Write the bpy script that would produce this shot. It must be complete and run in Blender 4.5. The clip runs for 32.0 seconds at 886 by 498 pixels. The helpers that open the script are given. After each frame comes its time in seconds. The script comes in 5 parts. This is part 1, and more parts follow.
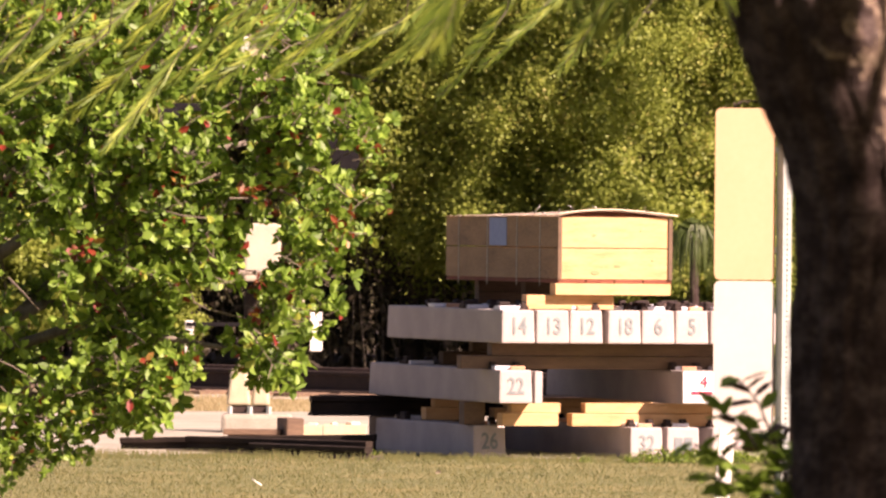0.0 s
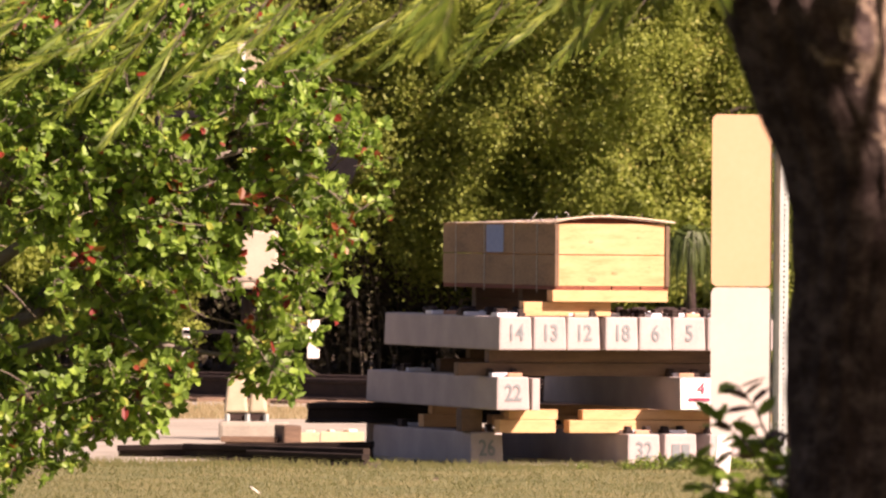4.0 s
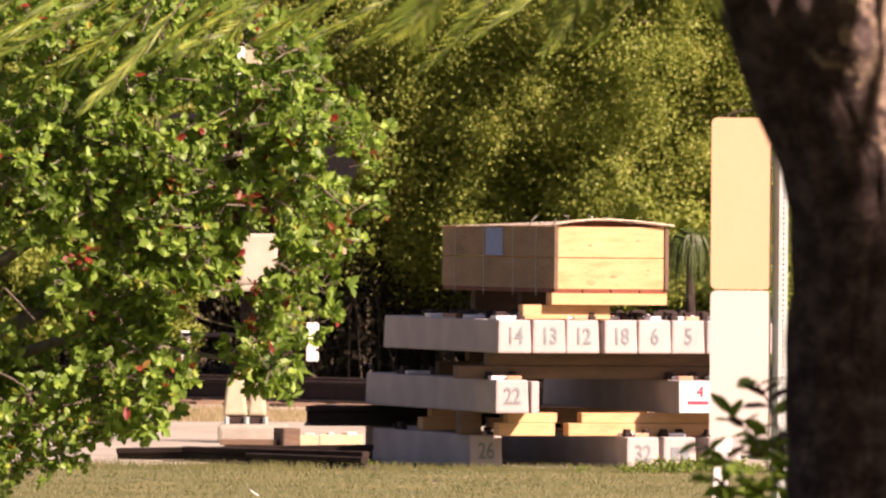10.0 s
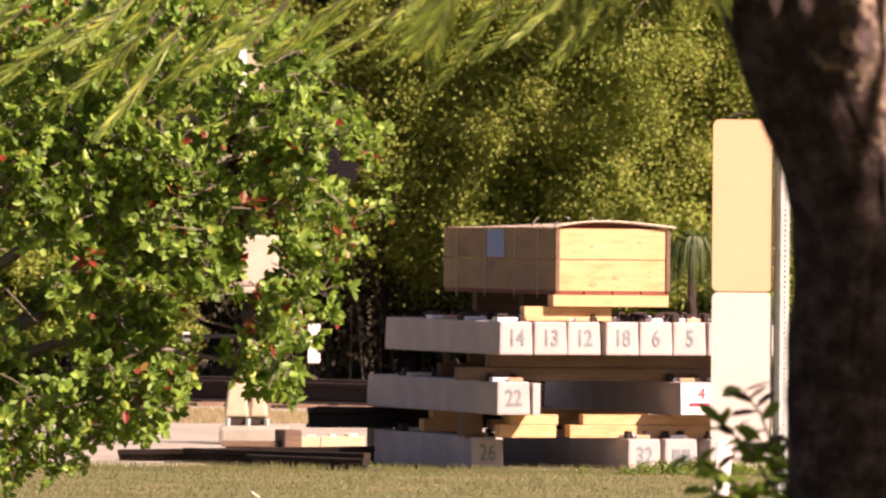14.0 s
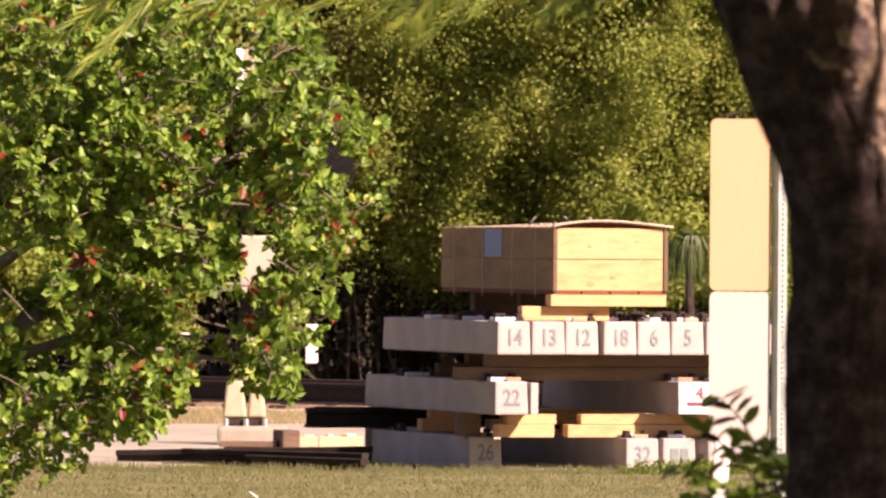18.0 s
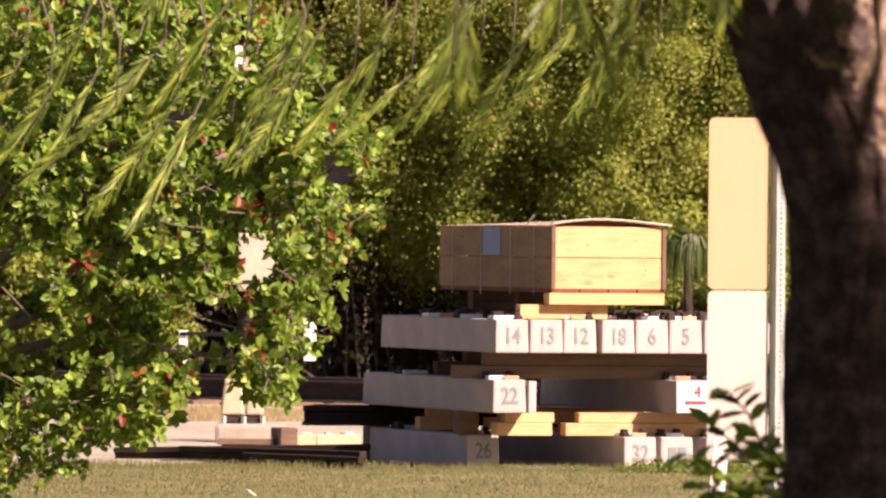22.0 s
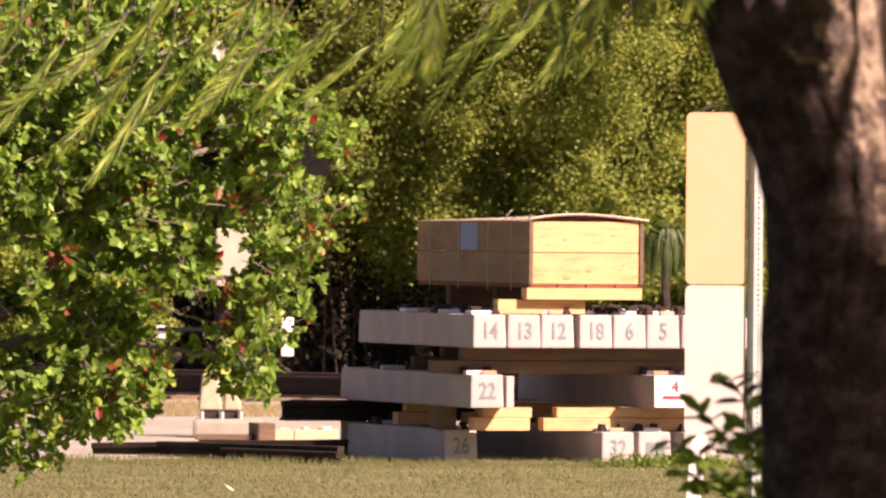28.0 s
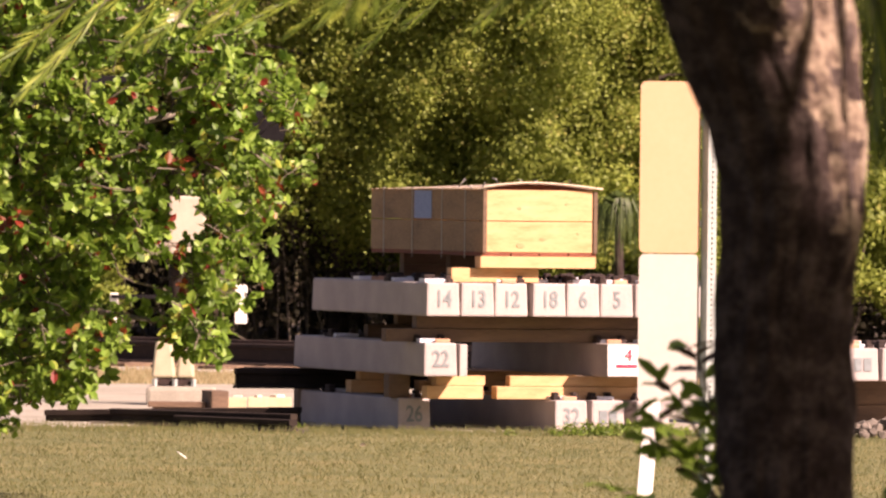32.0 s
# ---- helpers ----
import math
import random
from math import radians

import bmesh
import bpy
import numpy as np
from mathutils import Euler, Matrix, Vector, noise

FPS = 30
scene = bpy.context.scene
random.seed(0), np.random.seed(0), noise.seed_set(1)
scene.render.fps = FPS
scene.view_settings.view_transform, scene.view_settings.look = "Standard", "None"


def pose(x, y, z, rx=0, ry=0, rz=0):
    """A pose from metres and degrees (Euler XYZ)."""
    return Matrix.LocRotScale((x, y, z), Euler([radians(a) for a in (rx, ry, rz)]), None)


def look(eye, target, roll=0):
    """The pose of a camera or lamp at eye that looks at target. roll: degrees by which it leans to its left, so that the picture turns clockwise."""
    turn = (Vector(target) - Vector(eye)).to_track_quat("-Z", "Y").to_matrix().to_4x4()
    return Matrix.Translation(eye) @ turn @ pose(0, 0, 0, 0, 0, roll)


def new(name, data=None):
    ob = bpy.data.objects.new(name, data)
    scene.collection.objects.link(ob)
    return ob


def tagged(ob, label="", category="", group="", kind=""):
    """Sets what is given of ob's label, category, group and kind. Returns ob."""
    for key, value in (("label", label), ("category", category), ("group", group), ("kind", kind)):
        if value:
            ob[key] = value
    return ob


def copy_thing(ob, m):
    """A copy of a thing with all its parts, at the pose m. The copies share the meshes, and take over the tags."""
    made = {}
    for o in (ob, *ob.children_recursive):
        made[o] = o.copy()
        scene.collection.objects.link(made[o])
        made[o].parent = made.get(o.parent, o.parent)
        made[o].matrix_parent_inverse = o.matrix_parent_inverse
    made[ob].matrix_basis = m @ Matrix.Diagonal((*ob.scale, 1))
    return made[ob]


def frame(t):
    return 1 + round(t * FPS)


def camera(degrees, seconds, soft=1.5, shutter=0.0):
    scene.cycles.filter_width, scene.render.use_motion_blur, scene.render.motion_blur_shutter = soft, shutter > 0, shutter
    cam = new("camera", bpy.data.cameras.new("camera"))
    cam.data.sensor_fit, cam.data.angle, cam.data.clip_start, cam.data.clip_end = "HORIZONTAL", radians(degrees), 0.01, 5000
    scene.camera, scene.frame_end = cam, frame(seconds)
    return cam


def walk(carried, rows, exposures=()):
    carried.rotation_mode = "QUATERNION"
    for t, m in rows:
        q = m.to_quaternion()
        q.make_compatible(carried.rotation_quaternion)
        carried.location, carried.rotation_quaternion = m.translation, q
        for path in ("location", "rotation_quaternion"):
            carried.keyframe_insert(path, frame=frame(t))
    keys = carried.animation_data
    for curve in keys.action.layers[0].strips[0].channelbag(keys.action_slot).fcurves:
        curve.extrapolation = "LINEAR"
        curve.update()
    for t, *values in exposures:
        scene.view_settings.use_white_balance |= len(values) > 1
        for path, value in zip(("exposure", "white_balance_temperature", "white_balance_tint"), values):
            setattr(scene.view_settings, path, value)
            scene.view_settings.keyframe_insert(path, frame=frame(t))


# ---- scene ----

EYE = 1.69                      # metres over the grass
cam = camera(5.25, 32.0, 2.4)
cam.data.dof.use_dof = True     # long lens, focused on the stacked ties
cam.data.dof.focus_distance = 58.0
cam.data.dof.aperture_fstop = 16.0
# seconds, yaw, pitch, roll of a long lens that pans a little from one spot
ROWS = [
    (0.0, 0.0147, -0.2379, -0.55),
    (0.5, 0.0092, -0.2068, -0.46),
    (1.0, -0.0085, -0.2145, -0.51),
    (1.5, -0.0100, -0.2072, -0.52),
    (2.0, -0.0067, -0.2037, -0.41),
    (2.5, -0.0038, -0.2016, -0.52),
    (3.0, -0.0098, -0.1916, -0.43),
    (3.5, -0.0028, -0.1976, -0.45),
    (5.5, -0.0075, -0.1879, -0.38),
    (6.0, 0.0000, -0.1876, -0.50),
    (6.5, -0.0004, -0.1826, -0.40),
    (7.0, -0.0052, -0.1815, -0.55),
    (7.5, -0.0021, -0.1807, -0.46),
    (8.0, 0.0044, -0.1735, -0.55),
    (8.5, -0.0022, -0.1837, -0.51),
    (9.0, -0.0033, -0.1886, -0.46),
    (9.5, -0.0009, -0.1834, -0.53),
    (10.0, -0.0077, -0.1785, -0.47),
    (10.5, -0.0046, -0.1744, -0.49),
    (11.0, -0.0018, -0.1801, -0.50),
    (11.5, -0.0031, -0.1774, -0.47),
    (12.0, -0.0078, -0.1708, -0.52),
    (12.5, 0.0049, -0.1683, -0.47),
    (13.0, -0.0003, -0.1733, -0.47),
    (13.5, 0.0017, -0.1688, -0.50),
    (14.0, 0.0013, -0.1684, -0.51),
    (14.5, -0.0036, -0.1708, -0.49),
    (16.5, -0.0094, -0.1629, -0.53),
    (17.0, -0.0079, -0.1675, -0.46),
    (17.5, -0.0103, -0.1761, -0.49),
    (18.0, -0.0130, -0.1688, -0.39),
    (18.5, -0.0107, -0.1686, -0.56),
    (19.0, -0.0103, -0.1709, -0.49),
    (19.5, -0.0181, -0.1709, -0.46),
    (20.0, -0.0153, -0.1623, -0.45),
    (20.5, -0.0122, -0.1655, -0.47),
    (21.0, -0.0152, -0.1599, -0.52),
    (21.5, -0.0100, -0.1763, -0.47),
    (22.0, -0.0225, -0.1801, -0.53),
    (22.5, -0.0165, -0.1604, -0.44),
    (23.0, -0.0124, -0.1709, -0.46),
    (23.5, -0.0141, -0.1714, -0.52),
    (24.0, -0.0150, -0.1594, -0.48),
    (24.5, -0.0203, -0.1653, -0.46),
    (25.0, -0.0256, -0.1907, -0.45),
    (25.5, -0.0202, -0.1846, -0.42),
    (27.5, -0.0772, -0.2052, -0.48),
    (28.0, -0.1559, -0.2081, -0.47),
    (28.5, -0.1685, -0.1994, -0.53),
    (29.0, -0.1410, -0.1919, -0.42),
    (29.5, -0.1755, -0.1884, -0.45),
    (30.0, -0.1797, -0.1848, -0.54),
    (30.5, -0.1694, -0.1796, -0.43),
    (31.0, -0.1454, -0.1472, -0.43),
    (31.5, -0.2715, -0.2109, -0.65),
    (32.0, -0.4296, -0.3945, -0.64),
]
walk(cam, [(t, pose(0, 0, EYE, 90 + pitch, roll, yaw)) for t, yaw, pitch, roll in ROWS], [(0, 1.58, 8000, 41), (1, 1.38, 7900, 41), (32, 1.38, 7900, 41)])

# ---- light ----
SUN = Vector((0.627, -0.495, 0.60)).normalized()
world = bpy.data.worlds.new("world")
scene.world = world
world.use_nodes = True
sky = world.node_tree.nodes.new("ShaderNodeTexSky")
sky.sky_type, sky.sun_disc = "NISHITA", False
sky.sun_elevation, sky.sun_rotation = math.asin(SUN.z), math.atan2(SUN.x, SUN.y)
back = world.node_tree.nodes["Background"]
back.inputs["Strength"].default_value = 0.040
world.node_tree.links.new(sky.outputs[0], back.inputs["Color"])
sun = new("sun", bpy.data.lights.new("sun", "SUN"))
sun.data.energy, sun.data.angle, sun.data.color = 5.0, radians(0.53), (1.0, 0.93, 0.82)
sun.matrix_world = look((30, -30, 40), Vector((30, -30, 40)) - SUN)


# ---- materials ----
def material(name, stops, scale=6.0, rough=0.8, metal=0.0, bump=0.2, fine=60.0, through_light=0.0, island=False, stretch=(1, 1, 1), spec=0.5, patches=0.0):
    """Coarse and fine noise mixed through a colour ramp, with a fine relief."""
    m = bpy.data.materials.new(name)
    m.use_nodes = True
    n, l = m.node_tree.nodes, m.node_tree.links
    shader = n["Principled BSDF"]
    coords = n.new("ShaderNodeTexCoord")
    mapping = n.new("ShaderNodeMapping")
    mapping.inputs["Scale"].default_value = stretch
    l.new(coords.outputs["Object"], mapping.inputs["Vector"])
    coarse, small = n.new("ShaderNodeTexNoise"), n.new("ShaderNodeTexNoise")
    coarse.inputs["Scale"].default_value, small.inputs["Scale"].default_value = scale, fine
    coarse.inputs["Detail"].default_value, small.inputs["Detail"].default_value = 5.0, 6.0
    for tex in (coarse, small):
        l.new(mapping.outputs[0], tex.inputs["Vector"])
    blend = n.new("ShaderNodeMix")
    blend.inputs[0].default_value = 0.4
    l.new(coarse.outputs["Fac"], blend.inputs[2])
    l.new(small.outputs["Fac"], blend.inputs[3])
    ramp = n.new("ShaderNodeValToRGB")
    ramp.color_ramp.elements[0].position, ramp.color_ramp.elements[0].color = stops[0][0], (*stops[0][1], 1)
    ramp.color_ramp.elements[1].position, ramp.color_ramp.elements[1].color = stops[-1][0], (*stops[-1][1], 1)
    for p, c in stops[1:-1]:
        e = ramp.color_ramp.elements.new(p)
        e.color = (*c, 1)
    if island:
        geo = n.new("ShaderNodeNewGeometry")
        patch, share = n.new("ShaderNodeMath"), n.new("ShaderNodeMath")
        patch.operation = share.operation = "MULTIPLY_ADD"
        patch.inputs[1].default_value, patch.inputs[2].default_value = 1.6 * patches, -0.8 * patches
        share.inputs[1].default_value = 1.0
        coarse.inputs["Scale"].default_value = 1.3
        l.new(coarse.outputs["Fac"], patch.inputs[0])
        l.new(geo.outputs["Random Per Island"], share.inputs[0])
        l.new(patch.outputs[0], share.inputs[2])
        l.new(share.outputs[0], ramp.inputs["Fac"])
    else:
        info, add = n.new("ShaderNodeObjectInfo"), n.new("ShaderNodeMath")
        add.operation = "MULTIPLY_ADD"
        add.inputs[1].default_value, add.inputs[2].default_value = 0.12, -0.06
        total = n.new("ShaderNodeMath")
        l.new(info.outputs["Random"], add.inputs[0])
        l.new(blend.outputs[0], total.inputs[0])
        l.new(add.outputs[0], total.inputs[1])
        l.new(total.outputs[0], ramp.inputs["Fac"])
    l.new(ramp.outputs[0], shader.inputs["Base Color"])
    shader.inputs["Roughness"].default_value = rough
    shader.inputs["Metallic"].default_value = metal
    shader.inputs["Specular IOR Level"].default_value = spec
    if bump:
        relief = n.new("ShaderNodeBump")
        relief.inputs["Strength"].default_value = bump
        relief.inputs["Distance"].default_value = 0.01
        l.new(small.outputs["Fac"], relief.inputs["Height"])
        l.new(relief.outputs[0], shader.inputs["Normal"])
    if through_light:
        thin, mix = n.new("ShaderNodeBsdfTranslucent"), n.new("ShaderNodeMixShader")
        mix.inputs[0].default_value = through_light
        l.new(ramp.outputs[0], thin.inputs["Color"])
        l.new(shader.outputs[0], mix.inputs[1])
        l.new(thin.outputs[0], mix.inputs[2])
        l.new(mix.outputs[0], n["Material Output"].inputs["Surface"])
    return m


def plain_noise(name, a, b, **kw):
    return material(name, [(0.3, a), (0.7, b)], **kw)


CONCRETE = plain_noise("concrete", (0.31, 0.270, 0.262), (0.445, 0.388, 0.371), scale=4, fine=90, rough=0.9, bump=0.35)
STENCIL = plain_noise("stencil_paint", (0.125, 0.15, 0.155), (0.205, 0.24, 0.25), scale=20, fine=120, rough=0.8)
RED_PAINT = plain_noise("red_paint", (0.26, 0.015, 0.05), (0.36, 0.03, 0.08), scale=20, rough=0.7)
RUST = plain_noise("rusted_iron", (0.013, 0.009, 0.009), (0.05, 0.028, 0.022), scale=14, fine=150, rough=0.85, metal=0.2, bump=0.5)
DARK_STEEL = plain_noise("dark_steel", (0.010, 0.007, 0.006), (0.034, 0.024, 0.018), scale=6, fine=80, rough=0.85, spec=0.2, metal=0.0, bump=0.2)
PLASTIC = plain_noise("pale_plastic", (0.50, 0.52, 0.58), (0.66, 0.68, 0.74), scale=10, rough=0.45, bump=0.05)
ORANGE = plain_noise("orange_plastic", (0.42, 0.22, 0.13), (0.55, 0.30, 0.19), scale=10, rough=0.5)
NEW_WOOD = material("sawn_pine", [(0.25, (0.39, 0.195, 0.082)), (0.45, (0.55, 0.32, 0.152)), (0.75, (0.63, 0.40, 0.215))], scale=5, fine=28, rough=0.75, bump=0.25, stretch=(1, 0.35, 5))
# Mottled greyed pine, darkened further for the crate's shaded side
GREYED_SHADED_WOOD = material("greyed_shaded_pine", [(0.28, (0.10, 0.065, 0.04)), (0.5, (0.23, 0.145, 0.082)), (0.75, (0.33, 0.215, 0.12))], scale=3, fine=30, rough=0.85, bump=0.3, stretch=(3, 0.6, 2.5))
# Dark tone also stands in for shade on timbers under ties and crate
OLD_AND_SHADED_WOOD = material("weathered_and_shaded_timber", [(0.25, (0.065, 0.04, 0.028)), (0.75, (0.19, 0.12, 0.075))], scale=5, fine=35, rough=0.85, bump=0.4, stretch=(0.5, 3, 3))
KNOT = plain_noise("pine_knot", (0.38, 0.21, 0.10), (0.52, 0.31, 0.155), scale=30, rough=0.8)
RED_WOOD = plain_noise("red_brown_wood", (0.13, 0.035, 0.02), (0.22, 0.07, 0.04), scale=9, fine=50, rough=0.85)
CREAM_WOOD = plain_noise("cream_board", (0.40, 0.34, 0.21), (0.56, 0.49, 0.32), scale=6, fine=40, rough=0.8)
LID_WOOD = plain_noise("plywood", (0.60, 0.50, 0.40), (0.76, 0.66, 0.54), scale=5, fine=40, rough=0.8)
STRAP = plain_noise("steel_strap", (0.20, 0.19, 0.18), (0.34, 0.33, 0.32), scale=30, rough=0.4, metal=0.7, bump=0)
LABEL_BLUE = plain_noise("blue_paper", (0.13, 0.20, 0.38), (0.21, 0.29, 0.47), scale=25, rough=0.7, bump=0)
YELLOW = plain_noise("yellow_sheeting", (0.58, 0.355, 0.21), (0.63, 0.395, 0.245), scale=3, fine=30, rough=0.4, bump=0.02)
WHITE = plain_noise("white_sheeting", (0.50, 0.46, 0.42), (0.57, 0.53, 0.48), scale=3, fine=30, rough=0.45, bump=0.02)
GALV = plain_noise("galvanised_steel", (0.30, 0.34, 0.33), (0.42, 0.46, 0.44), scale=20, fine=120, rough=0.5, metal=0.5, bump=0.05)
WHITE_PAINT = plain_noise("white_paint", (0.72, 0.70, 0.66), (0.84, 0.82, 0.78), scale=8, rough=0.5, bump=0.05)
ALUMINIUM = plain_noise("cast_aluminium", (0.33, 0.285, 0.19), (0.45, 0.40, 0.28), scale=8, fine=90, rough=0.6, metal=0.15, bump=0.2)
BLACK = plain_noise("black_paint", (0.007, 0.006, 0.007), (0.016, 0.015, 0.016), scale=8, rough=0.9, spec=0.06)
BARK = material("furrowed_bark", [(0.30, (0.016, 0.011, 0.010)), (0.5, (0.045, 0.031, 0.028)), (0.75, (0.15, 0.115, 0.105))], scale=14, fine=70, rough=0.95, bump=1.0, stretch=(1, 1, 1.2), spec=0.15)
# Lighter bark: painted sunlight on the trunk's flank, and the pale scar wood
SUNLIT_SCARRED_BARK = material("sunlit_scarred_bark", [(0.38, (0.03, 0.02, 0.016)), (0.50, (0.14, 0.10, 0.078)), (0.66, (0.35, 0.275, 0.205))], scale=22, fine=60, rough=0.95, bump=0.8, spec=0.15)
DARK_BARK = material("shaded_bark", [(0.28, (0.05, 0.038, 0.033)), (0.75, (0.15, 0.12, 0.10))], scale=8, fine=60, rough=0.95, bump=0.6, stretch=(1, 1, 0.3), spec=0.15)
GREY_BARK = material("grey_bark", [(0.28, (0.09, 0.075, 0.06)), (0.75, (0.30, 0.26, 0.21))], scale=8, fine=60, rough=0.95, bump=0.6, stretch=(1, 1, 0.3))
TWIG = plain_noise("twig_bark", (0.07, 0.055, 0.042), (0.16, 0.13, 0.10), scale=20, rough=0.9)
LEAF = material("oval_leaves", [(0.0, (0.075, 0.145, 0.020)), (0.4, (0.155, 0.28, 0.038)), (0.93, (0.28, 0.43, 0.07)), (0.98, (0.42, 0.46, 0.08)), (0.988, (0.28, 0.12, 0.03)), (1.0, (0.24, 0.03, 0.018))],
                rough=0.5, through_light=0.45, island=True, bump=0, patches=0.3)
RED_LEAF = material("red_leaves", [(0.0, (0.22, 0.02, 0.015)), (0.6, (0.20, 0.06, 0.02)), (1.0, (0.26, 0.16, 0.03))], rough=0.45, through_light=0.3, island=True, bump=0)
WOODS_LEAF = material("oak_leaves", [(0.0, (0.18, 0.235, 0.046)), (0.5, (0.25, 0.31, 0.060)), (0.9, (0.315, 0.37, 0.076)), (1.0, (0.39, 0.38, 0.105))],
                      rough=0.55, spec=0.35, through_light=0.5, island=True, bump=0, patches=0.9)
BROWN_LEAF = material("brown_olive_leaves", [(0.0, (0.07, 0.07, 0.032)), (0.6, (0.12, 0.115, 0.05)), (1.0, (0.20, 0.165, 0.085))], rough=0.7, spec=0.2, through_light=0.4, island=True, bump=0, patches=0.6)
# Leaf colour kept very dark to carry the shade of the understory
BRUSH_LEAF = material("shaded_brush", [(0.0, (0.035, 0.033, 0.022)), (0.6, (0.06, 0.053, 0.034)), (1.0, (0.10, 0.08, 0.056))], rough=0.8, spec=0.08, through_light=0.2, island=True, bump=0)
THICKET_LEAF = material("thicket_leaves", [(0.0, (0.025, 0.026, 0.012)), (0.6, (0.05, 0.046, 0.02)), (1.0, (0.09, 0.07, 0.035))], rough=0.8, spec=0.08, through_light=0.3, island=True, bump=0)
PALM_LEAF = material("palmetto_leaf", [(0.0, (0.025, 0.045, 0.010)), (0.75, (0.07, 0.105, 0.025)), (1.0, (0.26, 0.30, 0.11))], rough=0.4, through_light=0.25, island=True, bump=0)
NEEDLE = material("narrow_leaflets", [(0.0, (0.045, 0.085, 0.011)), (0.5, (0.13, 0.21, 0.025)), (1.0, (0.36, 0.43, 0.065))], rough=0.5, through_light=0.3, island=True, bump=0)
SAPLING_LEAF = material("sapling_leaves", [(0.0, (0.065, 0.115, 0.016)), (0.6, (0.145, 0.235, 0.032)), (1.0, (0.27, 0.36, 0.055))], rough=0.5, through_light=0.35, island=True, bump=0)
BRONZE_LEAF = material("bronze_leaves", [(0.0, (0.045, 0.020, 0.015)), (0.7, (0.07, 0.038, 0.020)), (1.0, (0.09, 0.075, 0.028))], rough=0.4, through_light=0.3, island=True, bump=0)
DRY_LEAF = material("dry_leaf", [(0.0, (0.36, 0.28, 0.16)), (1.0, (0.5, 0.42, 0.28))], rough=0.7, through_light=0.2, island=True, bump=0)
BLADE = material("grass_blades", [(0.0, (0.075, 0.092, 0.026)), (0.5, (0.108, 0.117, 0.037)), (0.92, (0.150, 0.142, 0.05)), (1.0, (0.25, 0.215, 0.10))], rough=0.6, through_light=0.2, island=True, bump=0)
GROUND = material("dry_lawn", [(0.3, (0.060, 0.075, 0.022)), (0.5, (0.108, 0.113, 0.035)), (0.7, (0.19, 0.158, 0.060))], scale=1.3, fine=45, rough=0.95, bump=0.6)
GRAVEL = material("pale_limestone_gravel", [(0.3, (0.20, 0.185, 0.145)), (0.7, (0.37, 0.345, 0.285))], scale=1.2, fine=22, rough=0.95, bump=0.6)
# Dark ground colour for shade under the rails and litter under the trees
LITTER_AND_SHADE = material("litter_and_shade", [(0.3, (0.04, 0.03, 0.022)), (0.7, (0.11, 0.085, 0.06))], scale=2, fine=18, rough=0.95, bump=0.6)
BALLAST = material("ballast", [(0.3, (0.055, 0.046, 0.038)), (0.7, (0.17, 0.145, 0.12))], scale=3, fine=14, rough=0.95, bump=0.8)
STRAW = material("straw", [(0.0, (0.19, 0.15, 0.07)), (0.7, (0.32, 0.255, 0.135)), (1.0, (0.42, 0.36, 0.22))], rough=0.7, through_light=0.2, island=True, bump=0)
OLD_CONCRETE = plain_noise("stained_concrete", (0.21, 0.195, 0.16), (0.33, 0.305, 0.25), scale=6, fine=60, rough=0.95, bump=0.4)
CREAM_PAINT = plain_noise("cream_paint", (0.38, 0.335, 0.26), (0.48, 0.43, 0.34), scale=7, fine=60, rough=0.6, bump=0.05)


# ---- building helpers ----
def mesh_of(name, bm, *mats):
    me = bpy.data.meshes.new(name)
    bm.to_mesh(me)
    bm.free()
    for m in mats:
        me.materials.append(m)
    return me


def part(name, bm, mat, parent=None, label="", m=None):
    me = bm if isinstance(bm, bpy.types.Mesh) else mesh_of(name, bm, mat)
    ob = new(name, me)
    if parent is not None:
        ob.parent = parent
    if m is not None:
        ob.matrix_basis = m
    if label:
        ob["label"] = label
    return ob


def box(lo, hi, bevel=0.004, bm=None):
    bm = bm or bmesh.new()
    c = [(a + b) / 2 for a, b in zip(lo, hi)]
    made = bmesh.ops.create_cube(bm, size=1.0, matrix=Matrix.Translation(c) @ Matrix.Diagonal([b - a for a, b in zip(lo, hi)] + [1]))
    if bevel:
        edges = {e for v in made["verts"] for e in v.link_edges}
        bmesh.ops.bevel(bm, geom=list(edges), offset=bevel, segments=2, affect="EDGES", profile=0.6)
    return bm


def tube(points, radii, sides=8, bm=None, cap=True):
    """A tapered tube along points."""
    bm = bm or bmesh.new()
    rings = []
    for i, p in enumerate(points):
        p = Vector(p)
        a = Vector(points[max(i - 1, 0)])
        b = Vector(points[min(i + 1, len(points) - 1)])
        d = (b - a).normalized()
        side = d.orthogonal().normalized() if abs(d.z) > 0.9 else d.cross(Vector((0, 0, 1))).normalized()
        if abs(d.z) > 0.9:
            side = Vector((1, 0, 0)) - d * d.x
            side.normalize()
        up = d.cross(side)
        rings.append([bm.verts.new(p + radii[i] * (math.cos(6.28319 * k / sides) * side + math.sin(6.28319 * k / sides) * up)) for k in range(sides)])
    for r, s in zip(rings, rings[1:]):
        for k in range(sides):
            f = bm.faces.new((r[k], r[(k + 1) % sides], s[(k + 1) % sides], s[k]))
            f.smooth = True
    if cap:
        bm.faces.new(rings[0][::-1])
        bm.faces.new(rings[-1])
    return bm


